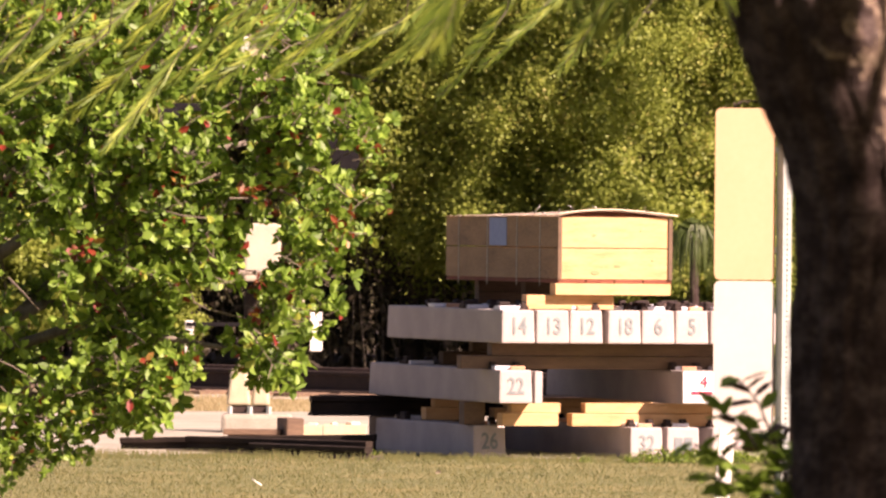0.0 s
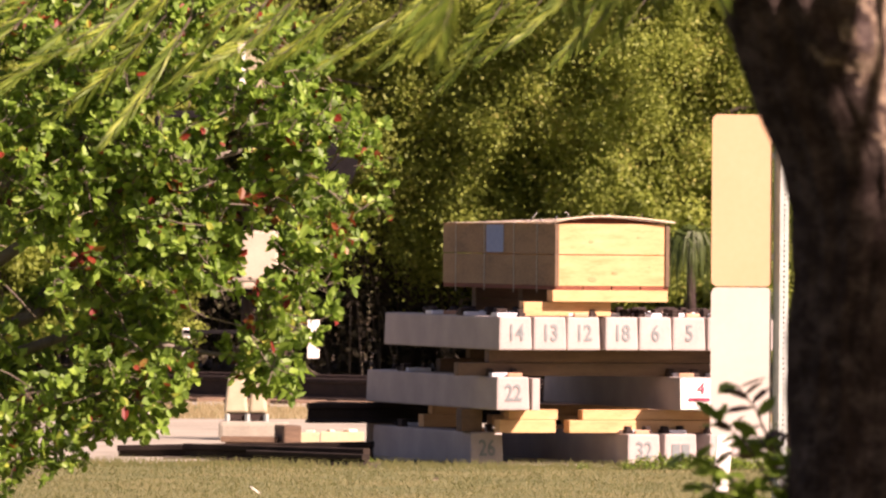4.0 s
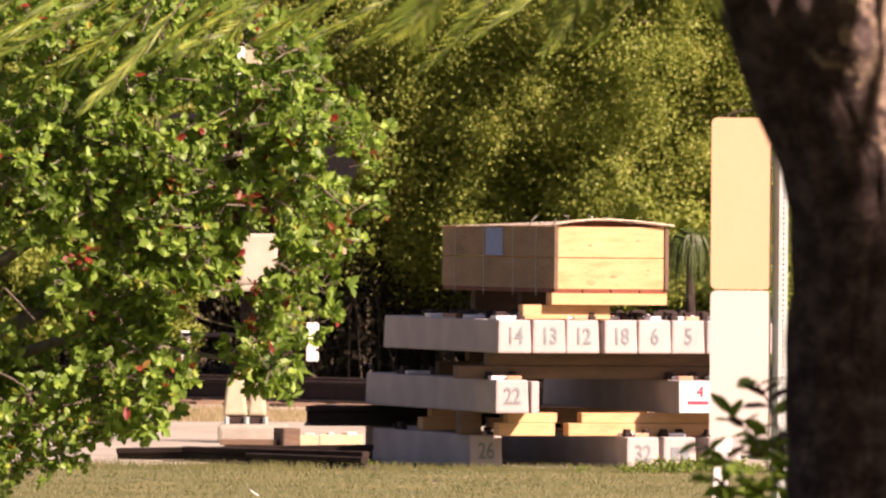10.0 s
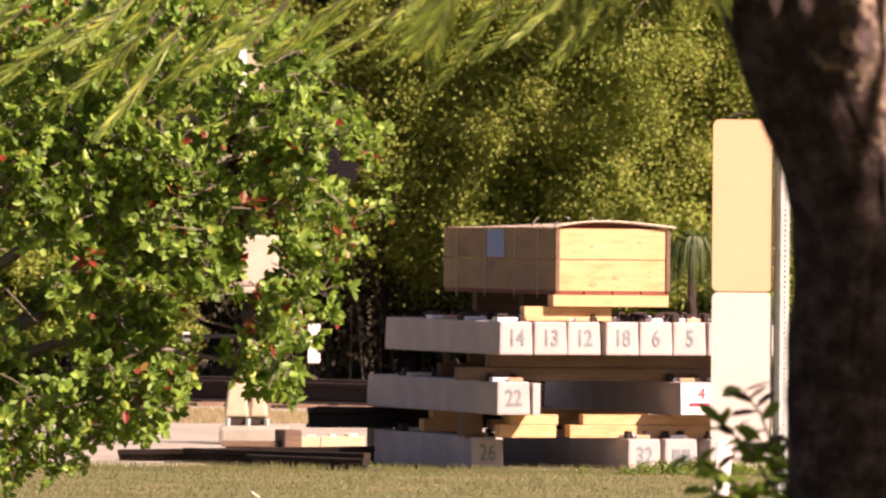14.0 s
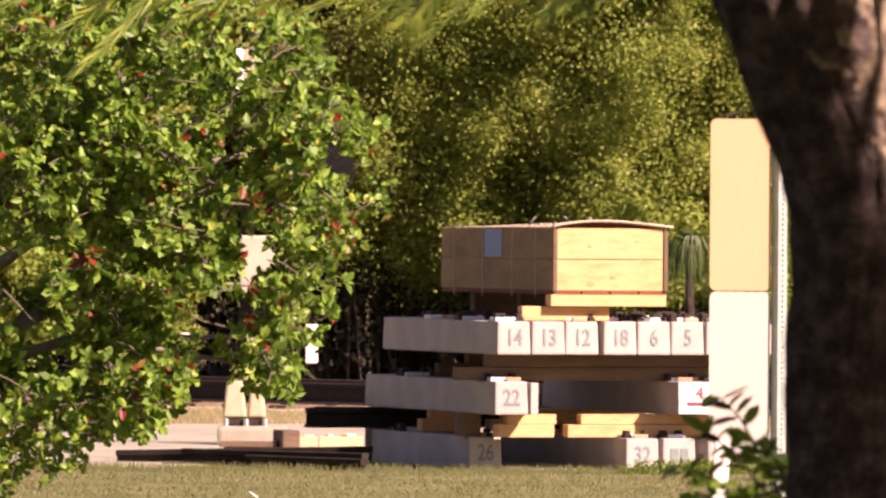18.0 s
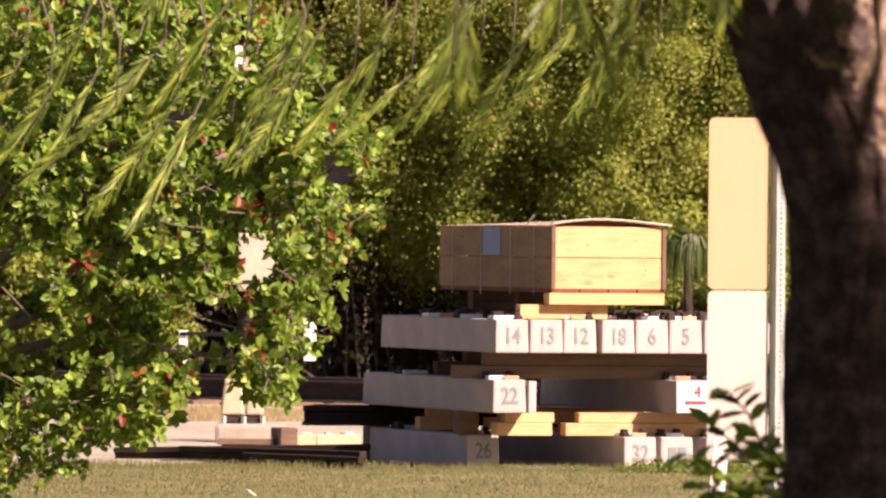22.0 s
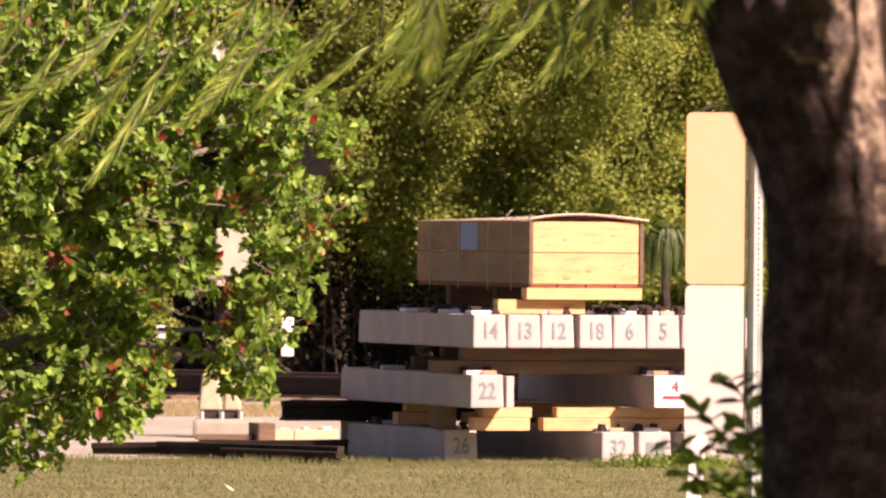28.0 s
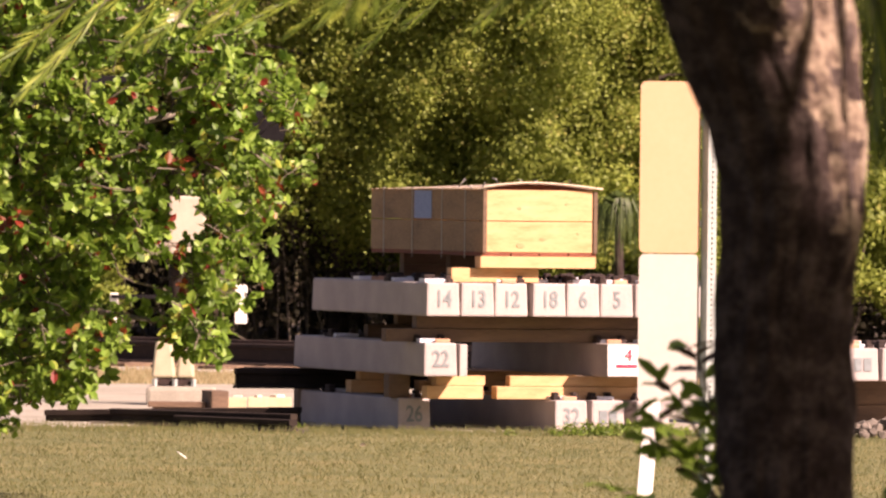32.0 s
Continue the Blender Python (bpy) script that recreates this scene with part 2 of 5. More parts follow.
def prism(profile, length, bm=None):
    """A closed (x, z) outline drawn out along y."""
    bm = bm or bmesh.new()
    a = [bm.verts.new((x, 0, z)) for x, z in profile]
    b = [bm.verts.new((x, length, z)) for x, z in profile]
    n = len(profile)
    for i in range(n):
        bm.faces.new((a[i], a[(i + 1) % n], b[(i + 1) % n], b[i]))
    bm.faces.new(a[::-1])
    bm.faces.new(b)
    bmesh.ops.recalc_face_normals(bm, faces=bm.faces)
    return bm


def lettering(text, size, mat, parent, m, name="number", bold=0.0025):
    curve = bpy.data.curves.new(name, "FONT")
    curve.body, curve.size, curve.align_x, curve.align_y, curve.extrude, curve.offset = text, size, "CENTER", "CENTER", 0.0008, bold
    ob = new(name, curve)
    me = bpy.data.meshes.new_from_object(ob)
    bpy.data.objects.remove(ob)
    me.materials.append(mat)
    return part(name, me, mat, parent, "stencilled " + text, m)


class Leaves:
    """Gathers many thin pieces, then makes one mesh of them."""

    def __init__(self):
        self.v, self.f, self.k = [], [], []

    def leaf(self, at, way, normal, length, width, kind=0):
        """A folded, pointed oval of eight corners."""
        way = way.normalized()
        side = way.cross(normal)
        if side.length < 1e-4:
            side = way.orthogonal()
        side.normalize()
        up = side.cross(way)
        o = len(self.v)
        for l, w, h in ((0, 0, 0), (0.28, 0.43, 0.05), (0.66, 0.46, 0.03), (1, 0, -0.06), (0.66, -0.46, 0.03), (0.28, -0.43, 0.05)):
            self.v.append(at + way * (l * length) + side * (w * width) + up * (h * length))
        self.f += [(o, o + 1, o + 2, o + 3), (o, o + 3, o + 4, o + 5)]
        self.k += [kind, kind]

    def quad(self, at, way, normal, length, width, kind=0):
        """A small diamond leaf."""
        side = way.cross(normal)
        if side.length < 1e-4:
            side = way.orthogonal()
        side = side.normalized() * (width / 2)
        o = len(self.v)
        self.v += [at, at + way * (0.45 * length) + side, at + way * length, at + way * (0.45 * length) - side]
        self.f.append((o, o + 1, o + 2, o + 3))
        self.k.append(kind)

    def blade(self, at, way, side, width, kind=0):
        o = len(self.v)
        self.v += [at - side * (width / 2), at + side * (width / 2), at + way]
        self.f.append((o, o + 1, o + 2))
        self.k.append(kind)

    def stick(self, a, b, r0, r1, kind=0):
        d = (b - a).normalized()
        s = d.orthogonal().normalized()
        u = d.cross(s)
        o = len(self.v)
        for p, r in ((a, r0), (b, r1)):
            self.v += [p + s * r, p + (u * 0.87 - s * 0.5) * r, p - (u * 0.87 + s * 0.5) * r]
        self.f += [(o, o + 1, o + 4, o + 3), (o + 1, o + 2, o + 5, o + 4), (o + 2, o, o + 3, o + 5)]
        self.k += [kind] * 3

    def mesh(self, name, *mats):
        me = bpy.data.meshes.new(name)
        me.from_pydata([tuple(p) for p in self.v], [], self.f)
        for m in mats:
            me.materials.append(m)
        me.polygons.foreach_set("material_index", self.k)
        me.update()
        return me


def rand_dir(rng):
    z = rng.uniform(-1, 1)
    a = rng.uniform(0, 6.28319)
    r = math.sqrt(1 - z * z)
    return Vector((r * math.cos(a), r * math.sin(a), z))


def leaf_cloud(name, clumps, per, size, mat, seed):
    """A crown of many small pointed leaves, gathered in soft-edged clumps (centre, radius)."""
    g = np.random.RandomState(seed)
    n = len(clumps) * per

    def directions():
        v = g.normal(size=(n, 3))
        return v / np.linalg.norm(v, axis=1)[:, None]

    def unit(v):
        return v / np.maximum(np.linalg.norm(v, axis=1), 1e-6)[:, None]

    centre = np.repeat(np.array([tuple(c) for c, r in clumps]), per, axis=0)
    radius = np.repeat(np.array([r for c, r in clumps]), per)
    d = directions()
    p = centre + d * (radius * np.abs(g.normal(0, 0.62, n)))[:, None]
    way = unit(directions() + np.array((0, 0, -0.3)))
    face = unit(np.array((0.32, -0.30, 0.42)) + d * 0.5 + directions() * 0.9)
    long = (size * g.uniform(0.7, 1.25, n))[:, None]
    side = unit(np.cross(way, face)) * (size * 0.40)
    corners = np.stack([p, p + way * long * 0.45 + side, p + way * long, p + way * long * 0.45 - side], axis=1)
    me = bpy.data.meshes.new(name)
    me.vertices.add(4 * n)
    me.vertices.foreach_set("co", corners.astype(np.float32).ravel())
    me.loops.add(4 * n)
    me.loops.foreach_set("vertex_index", np.arange(4 * n, dtype=np.int32))
    me.polygons.add(n)
    me.polygons.foreach_set("loop_start", np.arange(0, 4 * n, 4, dtype=np.int32))
    me.materials.append(mat)
    me.update(calc_edges=True)
    me.validate()
    return me


# ---- setting: ground, gravel, track ----
def setting():
    bm = bmesh.new()
    bmesh.ops.create_grid(bm, x_segments=2, y_segments=2, size=2500)
    tagged(part("ground", bm, GROUND), "dry tan and olive mown lawn", "ground", kind="structure")

    # pale gravel yard behind the lawn, with an uneven front edge
    def sheet(name, near, far, z, mat, label, wobble, left=-20.0, right=20.0):
        bm = bmesh.new()
        prev = None
        for i in range(int((right - left) / 0.25) + 1):
            x = left + i * 0.25
            y0 = near(x) + wobble * noise.noise((x * 1.3, 3.1, z))
            y1 = far(x) + wobble * noise.noise((x * 0.9, 7.7, z))
            cur = [bm.verts.new((x, y0, 0.002)), bm.verts.new((x, y0 + 0.12, z)), bm.verts.new((x, y1 - 0.12, z)), bm.verts.new((x, y1, 0.002))]
            if prev:
                for k in range(3):
                    bm.faces.new((prev[k], cur[k], cur[k + 1], prev[k + 1]))
            prev = cur
        return tagged(part(name, bm, mat), label, name.replace("_", " "), kind="structure")

    sheet("gravel_yard", lambda x: 66.6 + 0.06 * x - 0.9 * min(1.0, max(0.0, -x - 1.1)) - 1.2 * min(1.0, max(0.0, 2.0 * x)), lambda x: 79.5, 0.012, GRAVEL, "sunlit pale limestone gravel yard", 0.5, -4.5, 6.0)
    # Dark sheet laid in as the shadow of the lying rails
    sheet("bare_soil", lambda x: 66.15 - 1.2 * max(0.0, x + 1.6), lambda x: 67.3 - 0.5 * (x + 1.6), 0.018, LITTER_AND_SHADE, "dark sheet for the shade under the lying rails", 0.15, -1.9, -0.25)
    # Litter sheet coloured dark to give the deep shade beneath the woods
    sheet("forest_floor", lambda x: 96.5 - 0.5 * max(0, x), lambda x: 140.0, 0.010, LITTER_AND_SHADE, "leaf litter under the trees, darkened as shade", 0.6, -60.0, 60.0)
    sheet("track_bed", lambda x: 85.2 - 0.9 * (x + 1.9), lambda x: 91.0 - 0.9 * (x + 1.9), 0.016, GRAVEL, "pale crushed-stone track bed", 0.5)


def rail_profile(h=0.17):
    return [(-0.07, 0), (0.07, 0), (0.07, 0.012), (0.012, 0.032), (0.010, h - 0.045), (0.036, h - 0.035), (0.036, h - 0.006), (0.028, h),
            (-0.028, h), (-0.036, h - 0.006), (-0.036, h - 0.035), (-0.010, h - 0.045), (-0.012, 0.032), (-0.07, 0.012)]


def railway():
    # the line runs from far on the one side to nearer on the other
    track = new("railway_track")
    tagged(track, "rusty railway track on crushed-stone ballast", "railway track")
    track.matrix_basis = pose(-1.9, 87.6, 0.03, 0, 0, 48)
    me = mesh_of("rail", prism(rail_profile(0.19), 60), RUST)
    for x in (-0.72, 0.72):
        part("rail", me, RUST, track, "rusted steel rail with a worn head", pose(x, -30, 0.02))
    sleeper = mesh_of("sleeper", box((-1.3, -0.11, -0.12), (1.3, 0.11, 0.02), 0.01), OLD_AND_SHADED_WOOD)
    for i in range(60):
        part("sleeper", sleeper, OLD_AND_SHADED_WOOD, track, m=pose(random.uniform(-0.03, 0.03), -15 + i * 0.55, 0))


# ---- the stacks of concrete ties ----
THETA = 17.5
STACK = pose(0.386, 65.0, 0, 0, 0, THETA)


def on_stack(u, v, z, turn=0):
    return STACK @ pose(u, v, z, 0, 0, turn)


H, WIDE = 0.225, 0.238
tie_bodies = {}


def tie_body(length):
    key = round(length, 2)
    if key not in tie_bodies:
        bm = bmesh.new()
        box((0, 0, 0), (WIDE, length, H), 0, bm)
        for v in bm.verts:
            if v.co.z > 0.1:
                v.co.x += 0.006 if v.co.x < 0.1 else -0.006
                v.co.y += 0.012 if v.co.y < 0.1 else -0.012
        bmesh.ops.bevel(bm, geom=list(bm.edges), offset=0.014, segments=2, affect="EDGES", profile=0.6)
        tie_bodies[key] = mesh_of("concrete_tie", bm, CONCRETE)
    return tie_bodies[key]


pad_mesh = mesh_of("rail_pad", box((-0.085, -0.07, 0), (0.085, 0.07, 0.026), 0.005), PLASTIC)
shoulder_bm = box((-0.055, -0.025, 0), (0.055, 0.025, 0.03), 0.008)
box((-0.04, -0.02, 0.02), (0.03, 0.02, 0.055), 0.008, shoulder_bm)
shoulder_mesh = mesh_of("cast_shoulder", shoulder_bm, RUST)
clip_bm = tube([(-0.04, -0.05, 0.03), (-0.04, 0.03, 0.045), (0.0, 0.06, 0.05), (0.04, 0.03, 0.045), (0.04, -0.05, 0.03)], [0.009] * 5, 6)
clip_mesh = mesh_of("spring_clip", clip_bm, RUST)
insulator_mesh = mesh_of("insulator", box((-0.05, -0.02, 0), (0.05, 0.02, 0.028), 0.006), ORANGE)


def tie(m, length, mark="", label="", paint=None, fittings=True, bars=False, rng=random, seats=(0.20, 1.70)):
    """A concrete tie: its front lower left corner at the origin, its length along y."""
    ob = part("concrete_tie", tie_body(length), CONCRETE)
    ob.matrix_basis = m @ pose(0, rng.uniform(-0.012, 0.012), 0, 0, 0, rng.uniform(-0.25, 0.25))
    tagged(ob, label or ("grey concrete railway tie stencilled " + mark if mark else "plain grey concrete railway tie in a stack"), "concrete tie", "stacked concrete ties")
    front = pose(WIDE / 2, 0.0015, H * 0.5, 90 - 3, 0, 0)
    if mark:
        lettering(mark, 0.155, paint or STENCIL, ob, front @ Matrix.Diagonal((0.78, 1, 1, 1)))
    if bars:
        for k in range(2):
            part("number_bar", box((-0.028, -0.045, -0.001), (0.028, 0.045, 0.001), 0), STENCIL, ob, "illegible stencilled figure", front @ pose(-0.035 + 0.07 * k, 0, 0))
    if fittings:
        for y in seats:
            if y > length - 0.2:
                continue
            part("rail_pad", pad_mesh, PLASTIC, ob, "pale blue plastic rail pad", pose(WIDE / 2 + rng.uniform(-0.02, 0.02), y, H - 0.001, 0, 0, rng.uniform(-4, 4)))
            part("cast_shoulder", shoulder_mesh, RUST, ob, "rusty cast-iron shoulder", pose(rng.uniform(0.03, 0.06), y + rng.uniform(-0.08, 0.08), H - 0.003, 0, 0, 90))
            part("cast_shoulder", shoulder_mesh, RUST, ob, "rusty cast-iron shoulder", pose(WIDE - rng.uniform(0.03, 0.06), y + rng.uniform(-0.08, 0.08), H - 0.003, 0, 0, -90))
            part("cast_shoulder", shoulder_mesh, RUST, ob, "rusty cast-iron shoulder", pose(WIDE / 2 + rng.uniform(-0.03, 0.03), y + 0.17, H - 0.003, 0, 0, rng.choice((0, 180))))
            if rng.random() < 0.7:
                part("spring_clip", clip_mesh, RUST, ob, "rusty spring clip", pose(WIDE / 2 + rng.uniform(-0.06, 0.06), y + 0.2, H - 0.01, 0, 0, rng.uniform(-25, 25)))
            if rng.random() < 0.7:
                part("insulator", insulator_mesh, ORANGE, ob, "orange plastic insulator", pose(WIDE / 2 + rng.uniform(-0.05, 0.05), y - 0.11, H - 0.002, 0, 0, rng.uniform(-15, 15)))
    return ob


def timber(lo, hi, mat, label, name="wooden_dunnage"):
    ob = part(name, box((0, 0, 0), [b - a for a, b in zip(lo, hi)], 0.005), mat)
    ob.matrix_basis = on_stack(*lo)
    return tagged(ob, label, "timber", "timbers between the ties")


def tie_stacks():
    rng = random.Random(4)
    z3, z2, z1 = 0.0, 0.385, 0.79
    # top layer
    for u, mark in ((0.0, "14"), (0.245, "13"), (0.487, "12"), (0.755, "18"), (0.993, "6"), (1.240, "5"), (1.490, ""), (1.735, "")):
        first = rng.uniform(0.14, 0.24)
        tie(on_stack(u, 0, z1), 2.65 + rng.uniform(0, 0.05), mark, rng=rng, seats=(first, first + 0.75, first + 1.5))
    # middle layer, with a gap in it
    tie(on_stack(-0.01, 0.0, z2), 2.98, "22", rng=rng, seats=(0.22, 0.80, 2.2))
    tie(on_stack(1.268, -0.05, z2), 2.98, "", "concrete railway tie with a red 4 on its white painted end", rng=rng, seats=(0.35, 0.80, 2.15))
    four = [o for o in scene.objects if o.name.startswith("concrete_tie")][-1]
    part("painted_end", box((0.008, -0.002, 0.008), (WIDE - 0.008, 0.002, H - 0.012), 0.001), WHITE_PAINT, four, "glaring white painted end", pose(0, -0.002, 0.001, -3))
    lettering("4", 0.115, RED_PAINT, four, pose(0.155, -0.006, H * 0.66, 87, 0, 0), bold=0.0)
    part("painted_bar", box((-0.075, -0.011, -0.001), (0.075, 0.011, 0.001), 0), RED_PAINT, four, "red painted underline", pose(0.14, -0.006, H * 0.34, 87, 0, 0))
    tie(on_stack(1.53, 0.0, z2), 2.98, "", rng=rng)
    # bottom layer on the ground
    tie(on_stack(-0.01, 0.57, z3), 2.25, "26", rng=rng)
    tie(on_stack(0.918, 0.0, z3), 2.9, "32", rng=rng)
    tie(on_stack(1.19, 0.03, z3), 2.9, "", "concrete railway tie with a faded number on its end", bars=True, rng=rng)
    tie(on_stack(1.50, 0.0, z3), 2.9, "", rng=rng)
    # timbers between the layers: dark wood where shade falls, yellow wood where sunlit
    shade = "brown timber between concrete ties, darkened as shade"
    lit = "yellow sawn timber between concrete ties, in the sunlit tone"
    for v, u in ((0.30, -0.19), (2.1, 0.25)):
        timber((u, v, 0.612), (1.75, v + 0.10, 0.70), OLD_AND_SHADED_WOOD, shade)
        timber((u + 0.22, v + 0.01, 0.702), (1.75, v + 0.11, 0.788), OLD_AND_SHADED_WOOD, shade)
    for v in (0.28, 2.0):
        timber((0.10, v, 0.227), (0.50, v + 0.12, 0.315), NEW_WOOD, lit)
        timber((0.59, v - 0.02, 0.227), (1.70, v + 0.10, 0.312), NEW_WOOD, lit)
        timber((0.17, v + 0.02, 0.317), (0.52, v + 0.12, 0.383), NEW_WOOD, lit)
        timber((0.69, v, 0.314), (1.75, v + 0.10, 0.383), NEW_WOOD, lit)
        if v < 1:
            timber((-0.06, v + 0.35, 0.227), (0.09, v + 0.47, 0.383), OLD_AND_SHADED_WOOD, shade)
    timber((0.246, 0.02, 0.385), (0.300, 0.60, 0.600), CONCRETE, "narrow pale concrete spacer upright beside a tie", "concrete_spacer")
    # a second, lower stack farther along
    for u, z in ((3.13, 0.36), (3.385, 0.36), (3.64, 0.36)):
        tie(on_stack(u, 0.3, z), 2.6, "", "concrete railway tie in a second stack", bars=True, rng=rng)
    for v in (0.95, 2.3):
        timber((2.9, v, 0.0), (4.2, v + 0.2, 0.18), OLD_AND_SHADED_WOOD, shade)
        timber((2.9, v + 0.02, 0.18), (4.2, v + 0.18, 0.358), OLD_AND_SHADED_WOOD, shade)


def crate():
    w, l, h = 0.815, 2.5, 0.420
    ob = new("wooden_crate")
    ob.matrix_basis = on_stack(0.40, 0.03, 1.018, 0.0)
    tagged(ob, "long sawn-pine shipping crate with steel straps and a warped lid", "crate")
    # runners and skids under it, the rear ones coloured dark for shade
    part("runner", box((-0.20, 0.05, 0.002), (0.42, 0.15, 0.098), 0.004), NEW_WOOD, ob)
    for y in (1.25, 2.3):
        part("runner", box((0.18, y, 0.002), (0.78, y + 0.10, 0.098), 0.004), OLD_AND_SHADED_WOOD, ob)
        part("skid", box((0.18, y, 0.100), (0.80, y + 0.10, 0.178), 0.004), OLD_AND_SHADED_WOOD, ob)
    part("skid", box((-0.02, -0.025, 0.100), (0.80, 0.10, 0.178), 0.004), NEW_WOOD, ob)
    for k in range(4):
        a = 0.004 + k * 0.204
        part("base_board", box((a, 0.004, 0.180), (a + 0.196, l, 0.204), 0.004), RED_WOOD, ob, "red-brown base board")
    z0 = 0.206
    half = h / 2
    for k in range(2):
        za, zb = z0 + k * (half + 0.003), z0 + k * (half + 0.003) + half - 0.003
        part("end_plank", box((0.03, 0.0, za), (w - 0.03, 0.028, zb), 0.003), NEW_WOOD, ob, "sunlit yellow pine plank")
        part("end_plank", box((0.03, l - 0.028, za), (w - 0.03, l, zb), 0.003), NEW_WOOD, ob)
        part("side_plank", box((0.0, 0.0, za), (0.028, l, zb), 0.003), GREYED_SHADED_WOOD, ob, "greyed long side plank, darkened for the shaded side")
        part("side_plank", box((w - 0.028, 0.0, za), (w, l, zb), 0.003), GREYED_SHADED_WOOD, ob, "greyed long side plank, darkened for the shaded side")
    for x in (0.0, w - 0.028):
        part("corner_batten", box((x, -0.012, z0 - 0.004), (x + 0.028, -0.001, z0 + h), 0.003), OLD_AND_SHADED_WOOD, ob, "brown corner batten")
    # bowed lid
    bm = bmesh.new()
    n = 12
    rows = []
    for j in range(n + 1):
        y = -0.03 + (l + 0.05) * j / n
        rows.append([bm.verts.new((-0.02 + (w + 0.05) * i / n, y, z0 + h + 0.010 + (0.040 * math.sin(math.pi * (i / n) ** 0.8) * (1 - 0.8 * j / n)) - 0.012 * j / n)) for i in range(n + 1)])
    for a, b in zip(rows, rows[1:]):
        for i in range(n):
            bm.faces.new((a[i], a[i + 1], b[i + 1], b[i]))
    bmesh.ops.solidify(bm, geom=bm.faces[:], thickness=0.014)
    part("lid", bm, LID_WOOD, ob, "thin plywood lid bowed up in the middle")
    edge = bmesh.new()
    path = [(-0.02 + (w + 0.05) * i / n, -0.034, z0 + h + 0.012 + 0.040 * math.sin(math.pi * (i / n) ** 0.8)) for i in range(n + 1)]
    tube(path, [0.005] * (n + 1), 6, edge)
    part("lid_edge", edge, LID_WOOD, ob, "pale splintered lid edge")
    # Added red-brown plate that stands for the shaded gap below the bowed lid
    filler = bmesh.new()
    low = [filler.verts.new((0.03 + (w - 0.06) * i / n, 0.02, z0 + h - 0.004)) for i in range(n + 1)]
    top = [filler.verts.new((0.03 + (w - 0.06) * i / n, 0.02, z0 + h + 0.006 + 0.034 * math.sin(math.pi * (i / n) ** 0.8))) for i in range(n + 1)]
    for i in range(n):
        filler.faces.new((low[i], low[i + 1], top[i + 1], top[i]))
    bmesh.ops.solidify(filler, geom=filler.faces[:], thickness=-0.02)
    part("top_rail", filler, RED_WOOD, ob, "added red-brown filler for the shaded gap under the lid")
    for x, z, r in ((0.26, 0.30, 0.016), (0.43, 0.09, 0.020), (0.27, 0.045, 0.026), (0.60, 0.33, 0.012), (0.68, 0.13, 0.011)):
        disc = bmesh.new()
        bmesh.ops.create_cone(disc, segments=10, radius1=r, radius2=r * 0.8, depth=0.004, cap_ends=True, matrix=Matrix.Translation((x, -0.001, z0 + z)) @ Matrix.Rotation(radians(90), 4, "X") @ Matrix.Diagonal((1.3, 0.8, 1, 1)))
        part("knot", disc, KNOT, ob, "brown knot in the pine")
    # straps over the long side and the lid
    for y in (0.38, 0.89, 1.55, 2.2):
        bm = box((-0.003, y - 0.008, z0 - 0.05), (-0.0005, y + 0.008, z0 + h + 0.012), 0)
        part("strap", bm, STRAP, ob, "thin steel packing strap")
    for y, hgt, lean in ((0.10, 0.05, 0.02), (0.62, 0.075, 0.05), (0.30, 0.03, -0.04)):
        part("strap_end", tube([(0.02, y, z0 + h), (0.03 + lean * 0.4, y, z0 + h + hgt * 0.6), (0.02 + lean, y - 0.02, z0 + h + hgt)], [0.006, 0.005, 0.004], 5), STRAP, ob, "loose bent strap end")
    for x, hgt in ((0.30, 0.03), (0.42, 0.02), (0.12, 0.035)):
        part("strap_end", tube([(x, 0.03, z0 + h + 0.03), (x - 0.02, 0.02, z0 + h + 0.035 + hgt), (x - 0.05, 0.02, z0 + h + 0.045 + hgt)], [0.004, 0.004, 0.003], 5), STRAP, ob)
    part("shipping_label", box((-0.004, 1.12, z0 + half + 0.01), (-0.001, 1.50, z0 + h - 0.01), 0), LABEL_BLUE, ob, "faded blue paper label")
    return ob


